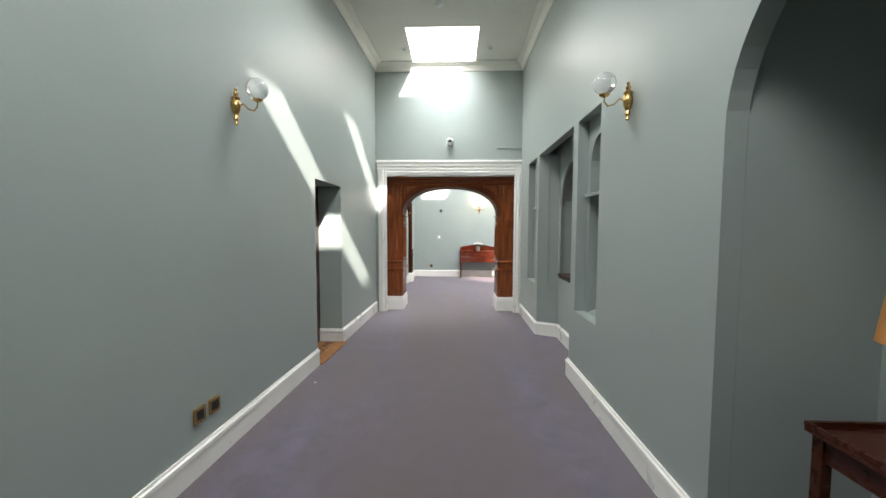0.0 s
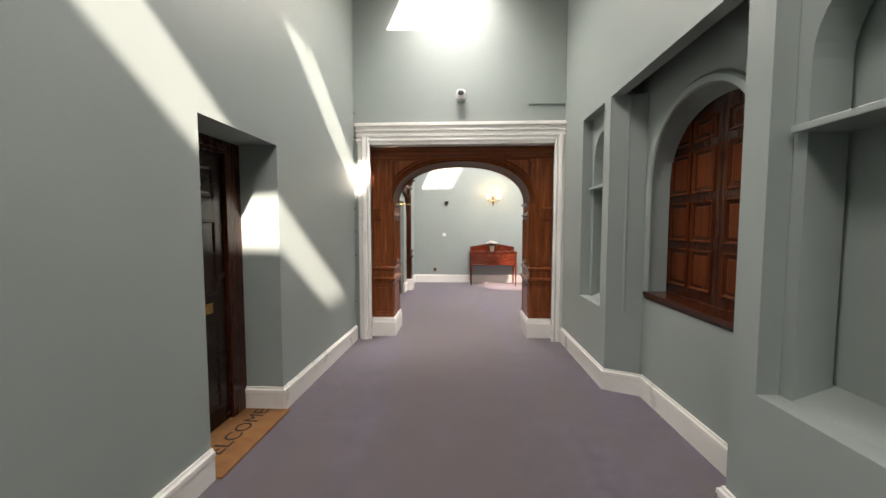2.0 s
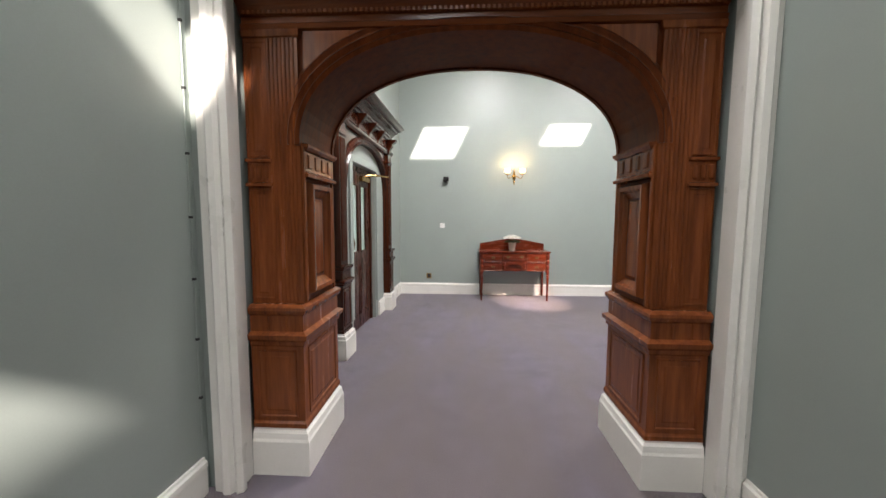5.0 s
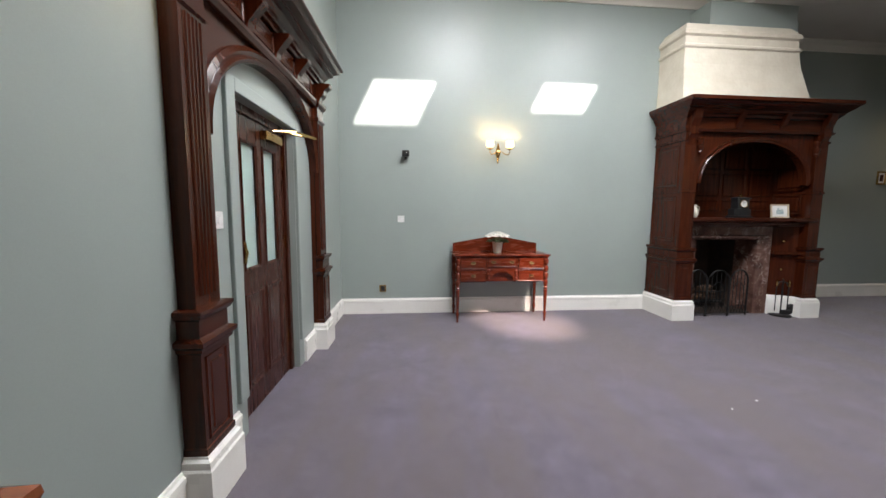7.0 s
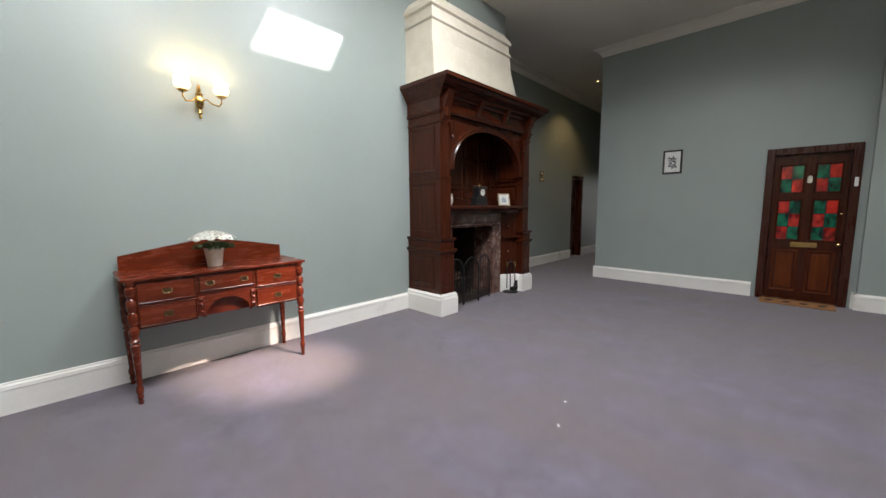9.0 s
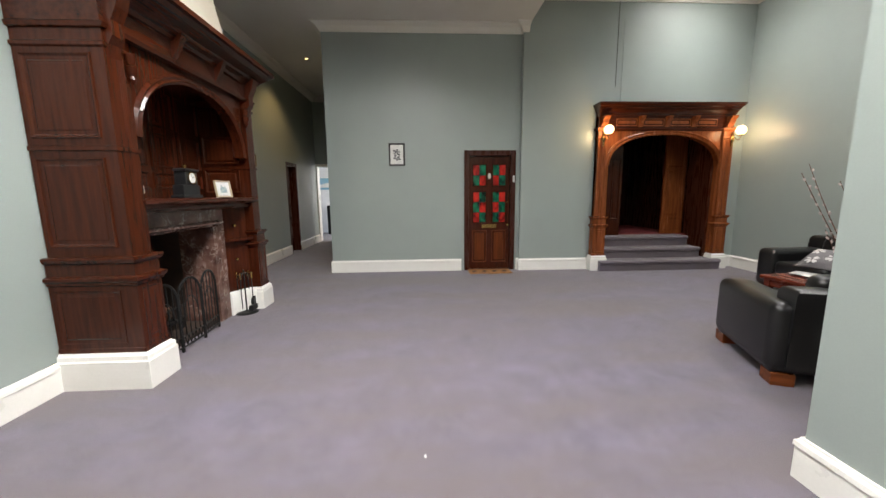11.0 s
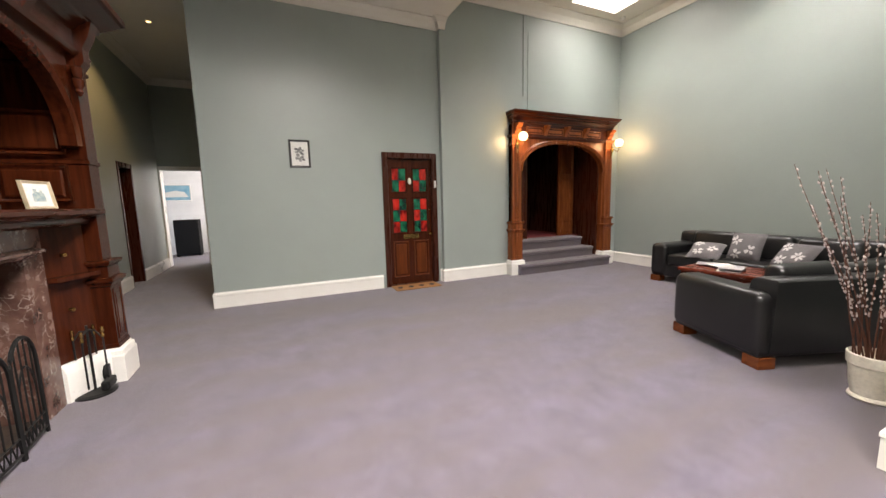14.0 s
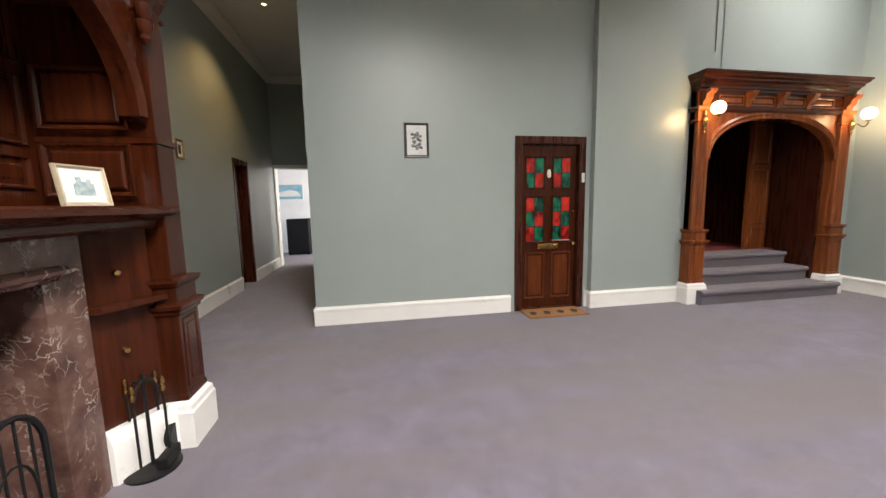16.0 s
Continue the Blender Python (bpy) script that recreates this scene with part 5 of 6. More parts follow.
# ---- desk and flowers ----
def desk():
    t = thing("writing_desk", pose(0.645, 11.09, 0), "red mahogany desk with five drawers and turned legs against the wall", "desk")
    bm = nb()
    box(bm, -0.6, 0.6, -0.03, 0.44, 0.825, 0.845, 0.004)
    part("desktop", bm, DESK, t)
    bm = nb()
    sheet(bm, [[(-0.57, 0.845), (0.57, 0.845), (0.57, 0.95), (0.3, 1.0), (0.08, 1.035), (0.0, 1.04), (-0.08, 1.035), (-0.3, 1.0), (-0.57, 0.95)]], xz(0.415), 0.02)
    part("backboard", bm, DESK, t)
    bm = nb()
    sheet(bm, [[(-0.54, 0.5), (-0.2, 0.5), (-0.2, 0.52), *[(-0.15 * math.cos(a), 0.5 + 0.13 * math.sin(a)) for a in (math.pi * i / 12 for i in range(13))], (0.2, 0.52), (0.2, 0.5), (0.54, 0.5), (0.54, 0.825), (-0.54, 0.825)]], xz(0.0), 0.02)
    box(bm, -0.54, -0.52, 0.02, 0.43, 0.5, 0.825)
    box(bm, 0.52, 0.54, 0.02, 0.43, 0.5, 0.825)
    box(bm, -0.52, 0.52, 0.39, 0.41, 0.5, 0.825)
    box(bm, -0.16, 0.16, 0.06, 0.08, 0.5, 0.66)
    part("carcass", bm, DESK, t)
    for x0, x1, z0, z1 in ((-0.53, -0.2, 0.665, 0.815), (-0.53, -0.2, 0.51, 0.655), (0.2, 0.53, 0.665, 0.815), (0.2, 0.53, 0.51, 0.655), (-0.185, 0.185, 0.69, 0.815)):
        bm = nb()
        box(bm, x0, x1, -0.012, 0.0, z0, z1, 0.003)
        dr = part("drawer", bm, DESK, t)
        bm = nb()
        frame_mould(bm, x0 + 0.004, x1 - 0.004, z0 + 0.004, z1 - 0.004, -0.012, 0.007, 0.004)
        part("cockbead", bm, WOOD, dr)
        zc = (z0 + z1) / 2
        for x in ([(x0 + x1) / 2] if x1 - x0 < 0.35 else [x0 + 0.07, x1 - 0.07]):
            bm = nb()
            box(bm, x - 0.028, x + 0.028, -0.016, -0.011, zc - 0.016, zc + 0.016, 0.002)
            tube(bm, [(x - 0.025, -0.018, zc + 0.008), (x - 0.022, -0.03, zc - 0.012), (x, -0.032, zc - 0.018), (x + 0.022, -0.03, zc - 0.012), (x + 0.025, -0.018, zc + 0.008)], 0.004, 6)
            part("drawer_handle", bm, AGED, dr, "tarnished brass drop handle")
    for s in (-1, 1):
        bm = nb()
        box(bm, s * 0.175 - 0.02, s * 0.175 + 0.02, -0.012, 0.0, 0.52, 0.66, 0.005)
        for z in (0.55, 0.6, 0.64):
            lathe(bm, [(0.001, -0.016), (0.014, 0), (0.001, 0.016)], 8, (s * 0.175, -0.014, z))
        part("carved_spandrel", bm, DESK, t)
    prof = [(0.012, 0), (0.016, 0.01), (0.012, 0.035), (0.02, 0.05), (0.013, 0.065), (0.02, 0.08), (0.022, 0.11), (0.013, 0.13), (0.016, 0.15), (0.024, 0.38), (0.028, 0.4), (0.018, 0.41), (0.029, 0.43), (0.018, 0.445), (0.028, 0.47), (0.03, 0.5)]
    up = [(0.03, 0.5), (0.018, 0.53), (0.03, 0.56), (0.03, 0.6), (0.016, 0.62), (0.031, 0.65), (0.03, 0.69), (0.016, 0.71), (0.031, 0.74), (0.03, 0.78), (0.018, 0.79), (0.03, 0.81), (0.03, 0.825)]
    for x in (-0.555, 0.555):
        for y in (0.0, 0.4):
            bm = nb()
            lathe(bm, prof + (up[1:] if y == 0 else [(0.03, 0.825)]), 14, (x, y, 0))
            leg = part("leg", bm, DESK, t, smooth=True)
            bm = nb()
            lathe(bm, [(0.001, 0.0), (0.014, 0.004), (0.014, 0.02), (0.001, 0.024)], 10, (x, y, 0.0))
            part("caster", bm, BRASS, leg)

    p = thing("potted_chrysanthemum", pose(0.62, 11.27, 0.846), "white chrysanthemums in a cream pot on the desk", "potted plant")
    bm = nb()
    lathe(bm, [(0.001, 0), (0.047, 0), (0.05, 0.005), (0.065, 0.125), (0.069, 0.128), (0.069, 0.14), (0.062, 0.14), (0.058, 0.12), (0.001, 0.115)], 20)
    part("pot", bm, CERAMIC, p, smooth=True)
    rnd = random.Random(4)
    LEAF = material("dark green leaf", (0.05, 0.1, 0.03), 0.6, dark=(0.02, 0.05, 0.015), scale=20, bump=0)
    PETAL = material("white petals", (0.8, 0.8, 0.76), 0.7, dark=(0.68, 0.68, 0.6), scale=40, bump=0)
    bm = nb()
    for i in range(150):
        a, r = rnd.uniform(0, 6.28), 0.13 * math.sqrt(rnd.random())
        c = Vector((r * math.cos(a), r * math.sin(a), 0.14 + 0.06 * rnd.random() * (1 - r / 0.18)))
        m = Matrix.Translation(c) @ Euler((rnd.uniform(-0.9, 0.9), rnd.uniform(-0.9, 0.9), a)).to_matrix().to_4x4()
        q = [m @ Vector(v) for v in ((-0.018, 0, 0), (0, -0.011, 0.004), (0.03, 0, 0), (0, 0.011, 0.004))]
        bm.faces.new([bm.verts.new(v) for v in q])
    tagged(part("leaves", bm, LEAF, p), kind="stuff")
    for i in range(34):
        a, r = i * 2.4, 0.15 * math.sqrt((i + 0.5) / 34)
        c = Vector((r * math.cos(a), r * math.sin(a), 0.21 + 0.045 * (1 - (r / 0.14) ** 2) + rnd.uniform(-0.01, 0.01)))
        bm = nb()
        tilt = Euler((-(c.y) * 4, c.x * 4, 0)).to_matrix().to_4x4()
        for ring, (n, l, up_) in enumerate(((12, 0.034, 0.15), (10, 0.027, 0.6), (7, 0.017, 1.1))):
            for k in range(n):
                b = 2 * math.pi * (k + ring * 0.5) / n
                m = Matrix.Translation(c) @ tilt @ Matrix.Rotation(b, 4, "Z") @ Matrix.Rotation(-up_, 4, "Y")
                bm.faces.new([bm.verts.new(m @ Vector(v)) for v in ((0.002, -0.002, 0), (l * 0.6, -0.006, 0), (l, 0, 0.001), (l * 0.6, 0.006, 0), (0.002, 0.002, 0))])
        part("blossom", bm, PETAL, p)


desk()


# ---- wall lamps ----
def sconce(m, arms, lit, label):
    t = thing("wall_lamp", m, label, "wall lamp", "brass wall lamps")
    bm = nb()
    lathe(bm, [(0.001, -0.13), (0.012, -0.12), (0.008, -0.1), (0.018, -0.085), (0.012, -0.06), (0.024, -0.04), (0.032, -0.01), (0.034, 0.02), (0.022, 0.045), (0.03, 0.06), (0.014, 0.08), (0.018, 0.095), (0.008, 0.11), (0.012, 0.125), (0.001, 0.135)], 14, (0, -0.024, 0))
    part("back_plate", bm, BRASS, t, smooth=True)
    for x in arms:
        bm = nb()
        pts = [(0, -0.04, 0), (x * 0.3, -0.07, 0.02), (x * 0.5, -0.10, -0.015), (x * 0.85, -0.12, -0.03), (x, -0.125, 0.0), (x, -0.125, 0.03)] if x else [(0, -0.04, 0), (0, -0.08, 0.02), (0, -0.12, -0.02), (0, -0.16, -0.03), (0, -0.185, 0.0), (0, -0.185, 0.03)]
        tube(bm, pts, 0.006)
        arm = part("arm", bm, BRASS, t, smooth=True)
        tip = pts[-1]
        bm = nb()
        lathe(bm, [(0.001, 0), (0.02, 0.002), (0.035, 0.012), (0.036, 0.018), (0.001, 0.02)], 16, tip)
        part("gallery", bm, BRASS, arm, smooth=True)
        bm = nb()
        if lit == "tulip":
            lathe(bm, [(0.02, 0.02), (0.045, 0.035), (0.058, 0.06), (0.05, 0.095), (0.056, 0.115), (0.053, 0.115), (0.047, 0.095), (0.054, 0.06), (0.042, 0.038), (0.018, 0.024)], 18, tip)
        else:
            lathe(bm, [(0.03, 0.02)] + [(0.075 * math.sin(a), 0.09 - 0.075 * math.cos(a)) for a in (0.45 + 2.5 * i / 12 for i in range(13))] + [(0.01, 0.163)], 20, tip)
        ob = part("shade", bm, LIT if lit else CLEAR, arm, "glowing opal glass shade" if lit else "unlit pale glass globe", smooth=True)
        if lit:
            ob.visible_shadow = False
            c = m @ Vector((tip[0], tip[1], tip[2] + 0.07))
            point_lamp("bulb", c, 1.3 if lit == "tulip" else 1.9, 0.04)
    return t


LIT = glowing("lit opal shade", (1.0, 0.68, 0.3), 0.75)
CLEAR = glass("pale glass globe", (0.95, 0.97, 0.97), 0.12, 0.75)
sconce(Matrix.Translation((HALL_W(2.58), 2.58, 2.42)) @ Matrix.Rotation(radians(88), 4, "Z"), (0,), "", "brass wall lamp with an unlit glass globe")
sconce(pose(HALL_E, 2.56, 2.43, 0, 0, -90), (0,), "", "brass wall lamp with an unlit glass globe")
sconce(pose(0.665, N_Y, 2.13), (-0.13, 0.13), "tulip", "twin-armed brass wall lamp with two lit shades")
sconce(Matrix.Translation((ROOM_W(8.02), 8.02, 2.23)) @ Matrix.Rotation(radians(88), 4, "Z"), (0,), "tulip", "brass wall lamp with one lit shade beside the surround")
sconce(pose(E2_X - 0.125, 6.08, 2.2, 0, 0, -90), (0,), "globe", "brass wall lamp with a lit globe on the entrance pilaster")
sconce(pose(E2_X - 0.125, 3.88, 2.19, 0, 0, -90), (0,), "globe", "brass wall lamp with a lit globe on the entrance pilaster")


# ---- lounge ----
def soft_box(bm, x0, x1, y0, y1, z0, z1, r):
    return box(bm, x0, x1, y0, y1, z0, z1, r, 4)


def sofa(m, length, seats, label, back=0.72, inset=0.04):
    t = thing("sofa", m, label, "sofa", "black leather sofas")
    L = length / 2
    bm = nb()
    box(bm, -L + 0.02, L - 0.02, -0.42, 0.42, 0.09, 0.3, 0.02, 3)
    part("base", bm, LEATHER, t, smooth=True)
    for s in (-1, 1):
        bm = nb()
        soft_box(bm, min(s * L, s * (L - 0.26)), max(s * L, s * (L - 0.26)), -0.45, 0.43, 0.09, 0.58, 0.07)
        part("armrest", bm, LEATHER, t, smooth=True)
        for y in (-0.38, 0.36):
            bm = nb()
            box(bm, s * (L - 0.1) - 0.07, s * (L - 0.1) + 0.07, y - 0.07, y + 0.07, 0.0, 0.09, 0.006)
            part("foot", bm, WOOD_LTH, t, "brown wooden block foot")
    bm = nb()
    rings(bm, [[(-a, f, z), (a, f, z), (a, g, z), (-a, g, z)] for a, f, g, z in ((L - inset, 0.2, 0.44, 0.13), (L - inset, 0.24, 0.455, back - 0.1), (L - inset, 0.25, 0.458, back - 0.04), (L - inset - 0.01, 0.265, 0.45, back - 0.015), (L - inset - 0.03, 0.3, 0.42, back))])
    part("back", bm, LEATHER, t, smooth=True)
    w = (length - 0.54) / seats
    for i in range(seats):
        x = -L + 0.27 + i * w
        bm = nb()
        soft_box(bm, x + 0.006, x + w - 0.006, -0.46, 0.26, 0.27, 0.44, 0.045)
        part("seat_cushion", bm, LEATHER, t, smooth=True)
        bm = nb()
        soft_box(bm, x + 0.01, x + w - 0.01, -0.09, 0.09, -0.19, 0.19, 0.07)
        for v in bm.verts:
            v.co += Vector((0, 0.018 * math.sin(9 * v.co.x + i) * math.cos(11 * v.co.z), 0.01 * math.sin(13 * v.co.x)))
        turned(bm, Matrix.Translation((0, 0.21, 0.56)) @ Matrix.Rotation(radians(-12), 4, "X"))
        part("back_cushion", bm, LEATHER, t, smooth=True)
    return t


sofa(pose(3.8, 4.08, 0, 0, 0, 180), 2.4, 3, "long black leather sofa with patterned cushions against the lounge wall", 0.74)
sofa(pose(2.70, 5.746, 0, 0, 0, 70.5), 1.72, 2, "black leather two-seat sofa seen from behind by the willow pot", 0.68, 0.1)

FABRIC = material("grey cushion fabric", (0.17, 0.16, 0.165), 0.9, dark=(0.13, 0.12, 0.125), scale=12, fine=300, bump=0.4)
PALE = material("pale flower print", (0.62, 0.6, 0.58), 0.9, dark=(0.5, 0.48, 0.47), scale=14, fine=300, bump=0.3)


def cushion(m, seed):
    t = thing("cushion", m, "grey scatter cushion printed with pale flowers on the sofa", "cushion", "scatter cushions")
    bm = nb()
    n = 10
    grid = {}
    for side in (-1, 1):
        for i in range(n + 1):
            for j in range(n + 1):
                u, v = i / n * 2 - 1, j / n * 2 - 1
                h = 0.075 * (1 - u ** 4) ** 0.6 * (1 - v ** 4) ** 0.6
                if side == 1 and (i in (0, n) or j in (0, n)):
                    continue
                grid[side, i, j] = bm.verts.new((0.2 * u * (1 - 0.05 * (1 - v * v)), -side * h, 0.2 * v * (1 - 0.05 * (1 - u * u))))
        for i in range(n):
            for j in range(n):
                q = [grid.get((side, a, b)) or grid[-1, a, b] for a, b in ((i, j), (i + 1, j), (i + 1, j + 1), (i, j + 1))]
                bm.faces.new(q)
    part("cover", bm, FABRIC, t, smooth=True)
    rnd = random.Random(seed)
    for f in range(3):
        cx, cz = ((-0.09, 0.07), (0.09, -0.05), (-0.06, -0.12))[f]
        bm = nb()
        for k in range(7):
            a = 2 * math.pi * k / 7 + rnd.random()
            pts = []
            for l, w in ((0.012, 0.004), (0.035, 0.014), (0.055, 0.012), (0.07, 0.0)):
                for sgn in ((1, -1) if w else (1,)):
                    pts.append((l, sgn * w))
            order = [pts[0], pts[2], pts[4], pts[6], pts[5], pts[3], pts[1]]
            vs = []
            for l, w in order:
                x, z = cx + l * math.cos(a) - w * math.sin(a), cz + l * math.sin(a) + w * math.cos(a)
                u, v = min(1, max(-1, x / 0.21)), min(1, max(-1, z / 0.21))
                vs.append(bm.verts.new((x, -0.075 * (1 - u ** 4) ** 0.6 * (1 - v ** 4) ** 0.6 - 0.0035, z)))
            bm.faces.new(vs)
        part("printed_flower", bm, PALE, t)


for i, (x, y, z, rx, rz) in enumerate(((4.28, 4.36, 0.52, -66, 195), (3.88, 4.2, 0.6, -22, 176), (3.35, 4.26, 0.55, -45, 165))):
    cushion(pose(x, y, z, rx, 0, rz), i)

t = thing("coffee_table", pose(3.5, 5.12, 0, 0, 0, 5), "low dark red-brown wooden coffee table with magazines on it", "coffee table")
bm = nb()
box(bm, -0.5, 0.5, -0.3, 0.3, 0.41, 0.45, 0.01)
part("tabletop", bm, DESK, t)
bm = nb()
box(bm, -0.46, 0.46, -0.26, 0.26, 0.34, 0.41)
part("apron", bm, DESK, t)
for x in (-0.44, 0.44):
    for y in (-0.24, 0.24):
        bm = nb()
        box(bm, x - 0.03, x + 0.03, y - 0.03, y + 0.03, 0, 0.41, 0.004)
        part("leg", bm, DESK, t)
rnd = random.Random(8)
MAG = material("magazine cover", (0.6, 0.58, 0.56), 0.4, dark=(0.2, 0.19, 0.2), scale=18, amount=0.3, bump=0)
for i in range(5):
    g = thing("magazine", pose(3.7 + rnd.uniform(-0.25, 0.12), 5.12 + rnd.uniform(-0.12, 0.12), 0.451 + i * 0.007, 0, 0, rnd.uniform(0, 180)), "open printed magazine lying on the coffee table", "magazine", "magazines on the table")
    bm = nb()
    box(bm, -0.105, 0.105, -0.148, 0.148, 0, 0.006, 0.001)
    part("paper_block", bm, PAPER if i % 2 else MAG, g)


def willow():
    t = thing("willow_pot", pose(2.06, 6.5, 0), "tall pussy willow branches in a cream ceramic pot", "potted branches")
    bm = nb()
    lathe(bm, [(0.001, 0), (0.1, 0), (0.105, 0.01), (0.1, 0.025), (0.092, 0.03), (0.105, 0.1), (0.115, 0.2), (0.118, 0.22), (0.125, 0.225), (0.128, 0.29), (0.12, 0.295), (0.11, 0.28), (0.11, 0.25), (0.001, 0.24)], 28)
    part("pot", bm, CERAMIC, t, smooth=True)
    TWIG = material("red-brown twig", (0.13, 0.045, 0.025), 0.6, dark=(0.07, 0.025, 0.015), scale=30, bump=0.1)
    BUD = material("grey catkin", (0.62, 0.55, 0.52), 0.9, dark=(0.45, 0.36, 0.34), scale=60, bump=0.2)
    rnd = random.Random(11)
    buds = nb()
    for i in range(34):
        a = rnd.uniform(0, 6.28)
        lean = rnd.uniform(0.05, 0.42) * (0.95 if math.cos(a) > 0 else 0.55)
        h = rnd.uniform(0.85, 1.32)
        r0 = rnd.uniform(0.01, 0.08)
        pts = []
        for k in range(9):
            s = k / 8
            rr = r0 + lean * (s ** 1.2) * h + 0.02 * math.sin(5 * s + i)
            pts.append(Vector((rr * math.cos(a + 0.25 * s), rr * math.sin(a + 0.25 * s), 0.22 + h * s * (1 - 0.12 * lean))))
        bm = nb()
        tube(bm, pts, [0.0052 - 0.0034 * k / 8 for k in range(9)], 5)
        part("branch", bm, TWIG, t)
        n = rnd.randint(18, 27)
        for b in range(n):
            s = 0.3 + 0.7 * b / n + rnd.uniform(0, 0.02)
            k = min(7, int(s * 8))
            p = pts[k].lerp(pts[k + 1], min(1, s * 8 - k))
            d = (pts[k + 1] - pts[k]).normalized()
            o = Vector((rnd.uniform(-1, 1), rnd.uniform(-1, 1), 0)).normalized() * 0.006
            q = (d + o * 60).to_track_quat("Z", "Y").to_matrix().to_4x4()
            lathe(buds, [(0.0005, -0.01), (0.0058, -0.0045), (0.0062, 0.0035), (0.0005, 0.0125)], 6, m=Matrix.Translation(p + o) @ q)
    tagged(part("catkin_mass", buds, BUD, t), kind="stuff")


willow()


# ---- small wall things ----
def plate(name, m, w, h, mat, label, category, inner=None, group=""):
    t = thing(name, m, label, category, group)
    bm = nb()
    box(bm, -w / 2, w / 2, -0.012, 0, -h / 2, h / 2, 0.003)
    part("plate", bm, mat, t)
    return t


for y in (2.15, 2.285):
    t = plate("wall_socket", Matrix.Translation((HALL_W(y), y, 0.375)) @ Matrix.Rotation(radians(88), 4, "Z"), 0.1, 0.1, BRASS, "brass wall socket plate above the hall skirting", "socket", group="hall sockets")
    bm = nb()
    for x, z in ((0, 0.022), (-0.016, -0.012), (0.016, -0.012)):
        box(bm, x - 0.005, x + 0.005, -0.0145, -0.01, z - 0.007, z + 0.007)
    box(bm, -0.03, 0.03, -0.0135, -0.011, -0.03, 0.034)
    part("insert", bm, PLASTIC_B, t, "black socket insert")
t = plate("wall_socket", pose(-0.855, N_Y, 0.34), 0.09, 0.09, BRASS, "brass wall socket with black insert above the skirting", "socket")
bm = nb()
box(bm, -0.025, 0.025, -0.015, -0.011, -0.03, 0.03)
part("insert", bm, PLASTIC_B, t)
t = plate("light_switch", pose(-0.61, N_Y, 1.265), 0.087, 0.087, PLASTIC_W, "white plastic switch plate on the wall", "switch")
bm = nb()
box(bm, -0.012, 0.012, -0.017, -0.01, -0.018, 0.018, 0.002)
part("rocker", bm, PLASTIC_W, t)
t = plate("light_switch", Matrix.Translation((ROOM_W(8.73), 8.73, 1.31)) @ Matrix.Rotation(radians(88), 4, "Z"), 0.09, 0.09, PLASTIC_W, "white plastic switch box beside the door", "switch")
bm = nb()
box(bm, -0.012, 0.012, -0.02, -0.01, -0.018, 0.018, 0.002)
part("rocker", bm, PLASTIC_W, t)

t = thing("motion_detector", pose(-0.545, N_Y, 2.09), "small black wall-mounted detector on a bracket", "detector")
bm = nb()
box(bm, -0.015, 0.015, -0.05, 0, -0.06, 0.02, 0.004)
part("bracket", bm, PLASTIC_B, t)
bm = nb()
box(bm, -0.045, 0.045, -0.11, -0.04, -0.03, 0.045, 0.01, 3)
part("housing", bm, PLASTIC_B, t)
bm = nb()
lathe(bm, [(0.001, 0), (0.02, 0), (0.017, 0.01), (0.001, 0.014)], 14, m=Matrix.Translation((0.01, -0.11, 0.01)) @ Matrix.Rotation(radians(90), 4, "X"))
part("lens", bm, GLASS, t)

t = thing("security_camera", pose(-0.20, 6.66, 3.10), "white dome security camera with a black lens on the end wall", "camera")
bm = nb()
lathe(bm, [(0.001, 0), (0.05, 0), (0.05, 0.02), (0.03, 0.03), (0.001, 0.032)], 20, m=Matrix.Rotation(radians(90), 4, "X"))
lathe(bm, [(0.03, -0.07), (0.055, -0.06), (0.06, -0.02), (0.06, 0.03), (0.05, 0.05), (0.03, 0.06)], 20, (0, -0.07, 0))
part("housing", bm, PLASTIC_W, t, smooth=True)
bm = nb()
lathe(bm, [(0.001, 0), (0.038, 0), (0.03, 0.02), (0.001, 0.028)], 18, m=Matrix.Translation((0, -0.118, 0.012)) @ Matrix.Rotation(radians(80), 4, "X"))
part("lens", bm, PLASTIC_B, t, smooth=True)

bm = nb()
box(bm, 0.655, 1.098, 6.64, 6.658, 2.995, 3.02)
box(bm, 1.078, 1.098, 6.64, 6.658, 3.02, 4.35)
tagged(part("cable_conduit", bm, PAINT), "thin painted cable trunking on the end wall", "conduit")
t = thing("cable_clip_run", pose(HALL_W(6.62) + 0.0, 6.62, 0), "thin painted cable with clips beside the casing", "cable")
bm = nb()
tube(bm, [(0.006, 0, 0.3), (0.006, 0, 4.3)], 0.004, 6)
part("wire", bm, PAINT, t)
for i in range(9):
    bm = nb()
    box(bm, 0.0, 0.014, -0.006, 0.006, 0.5 + i * 0.3, 0.512 + i * 0.3)
    part("clip", bm, PLASTIC_B, t)
t = thing("cable_drop", pose(E2_X, 5.83, 0), "two thin grey cables hanging above the entrance", "cable")
for dy, z0, z1 in ((0.03, 3.05, 4.34), (-0.07, 2.77, 4.1)):
    bm = nb()
    tube(bm, [(-0.006, dy, z0), (-0.006, dy, z1)], 0.0045, 6)
    part("wire", bm, PLASTIC_B if dy > 0 else PAINT, t)


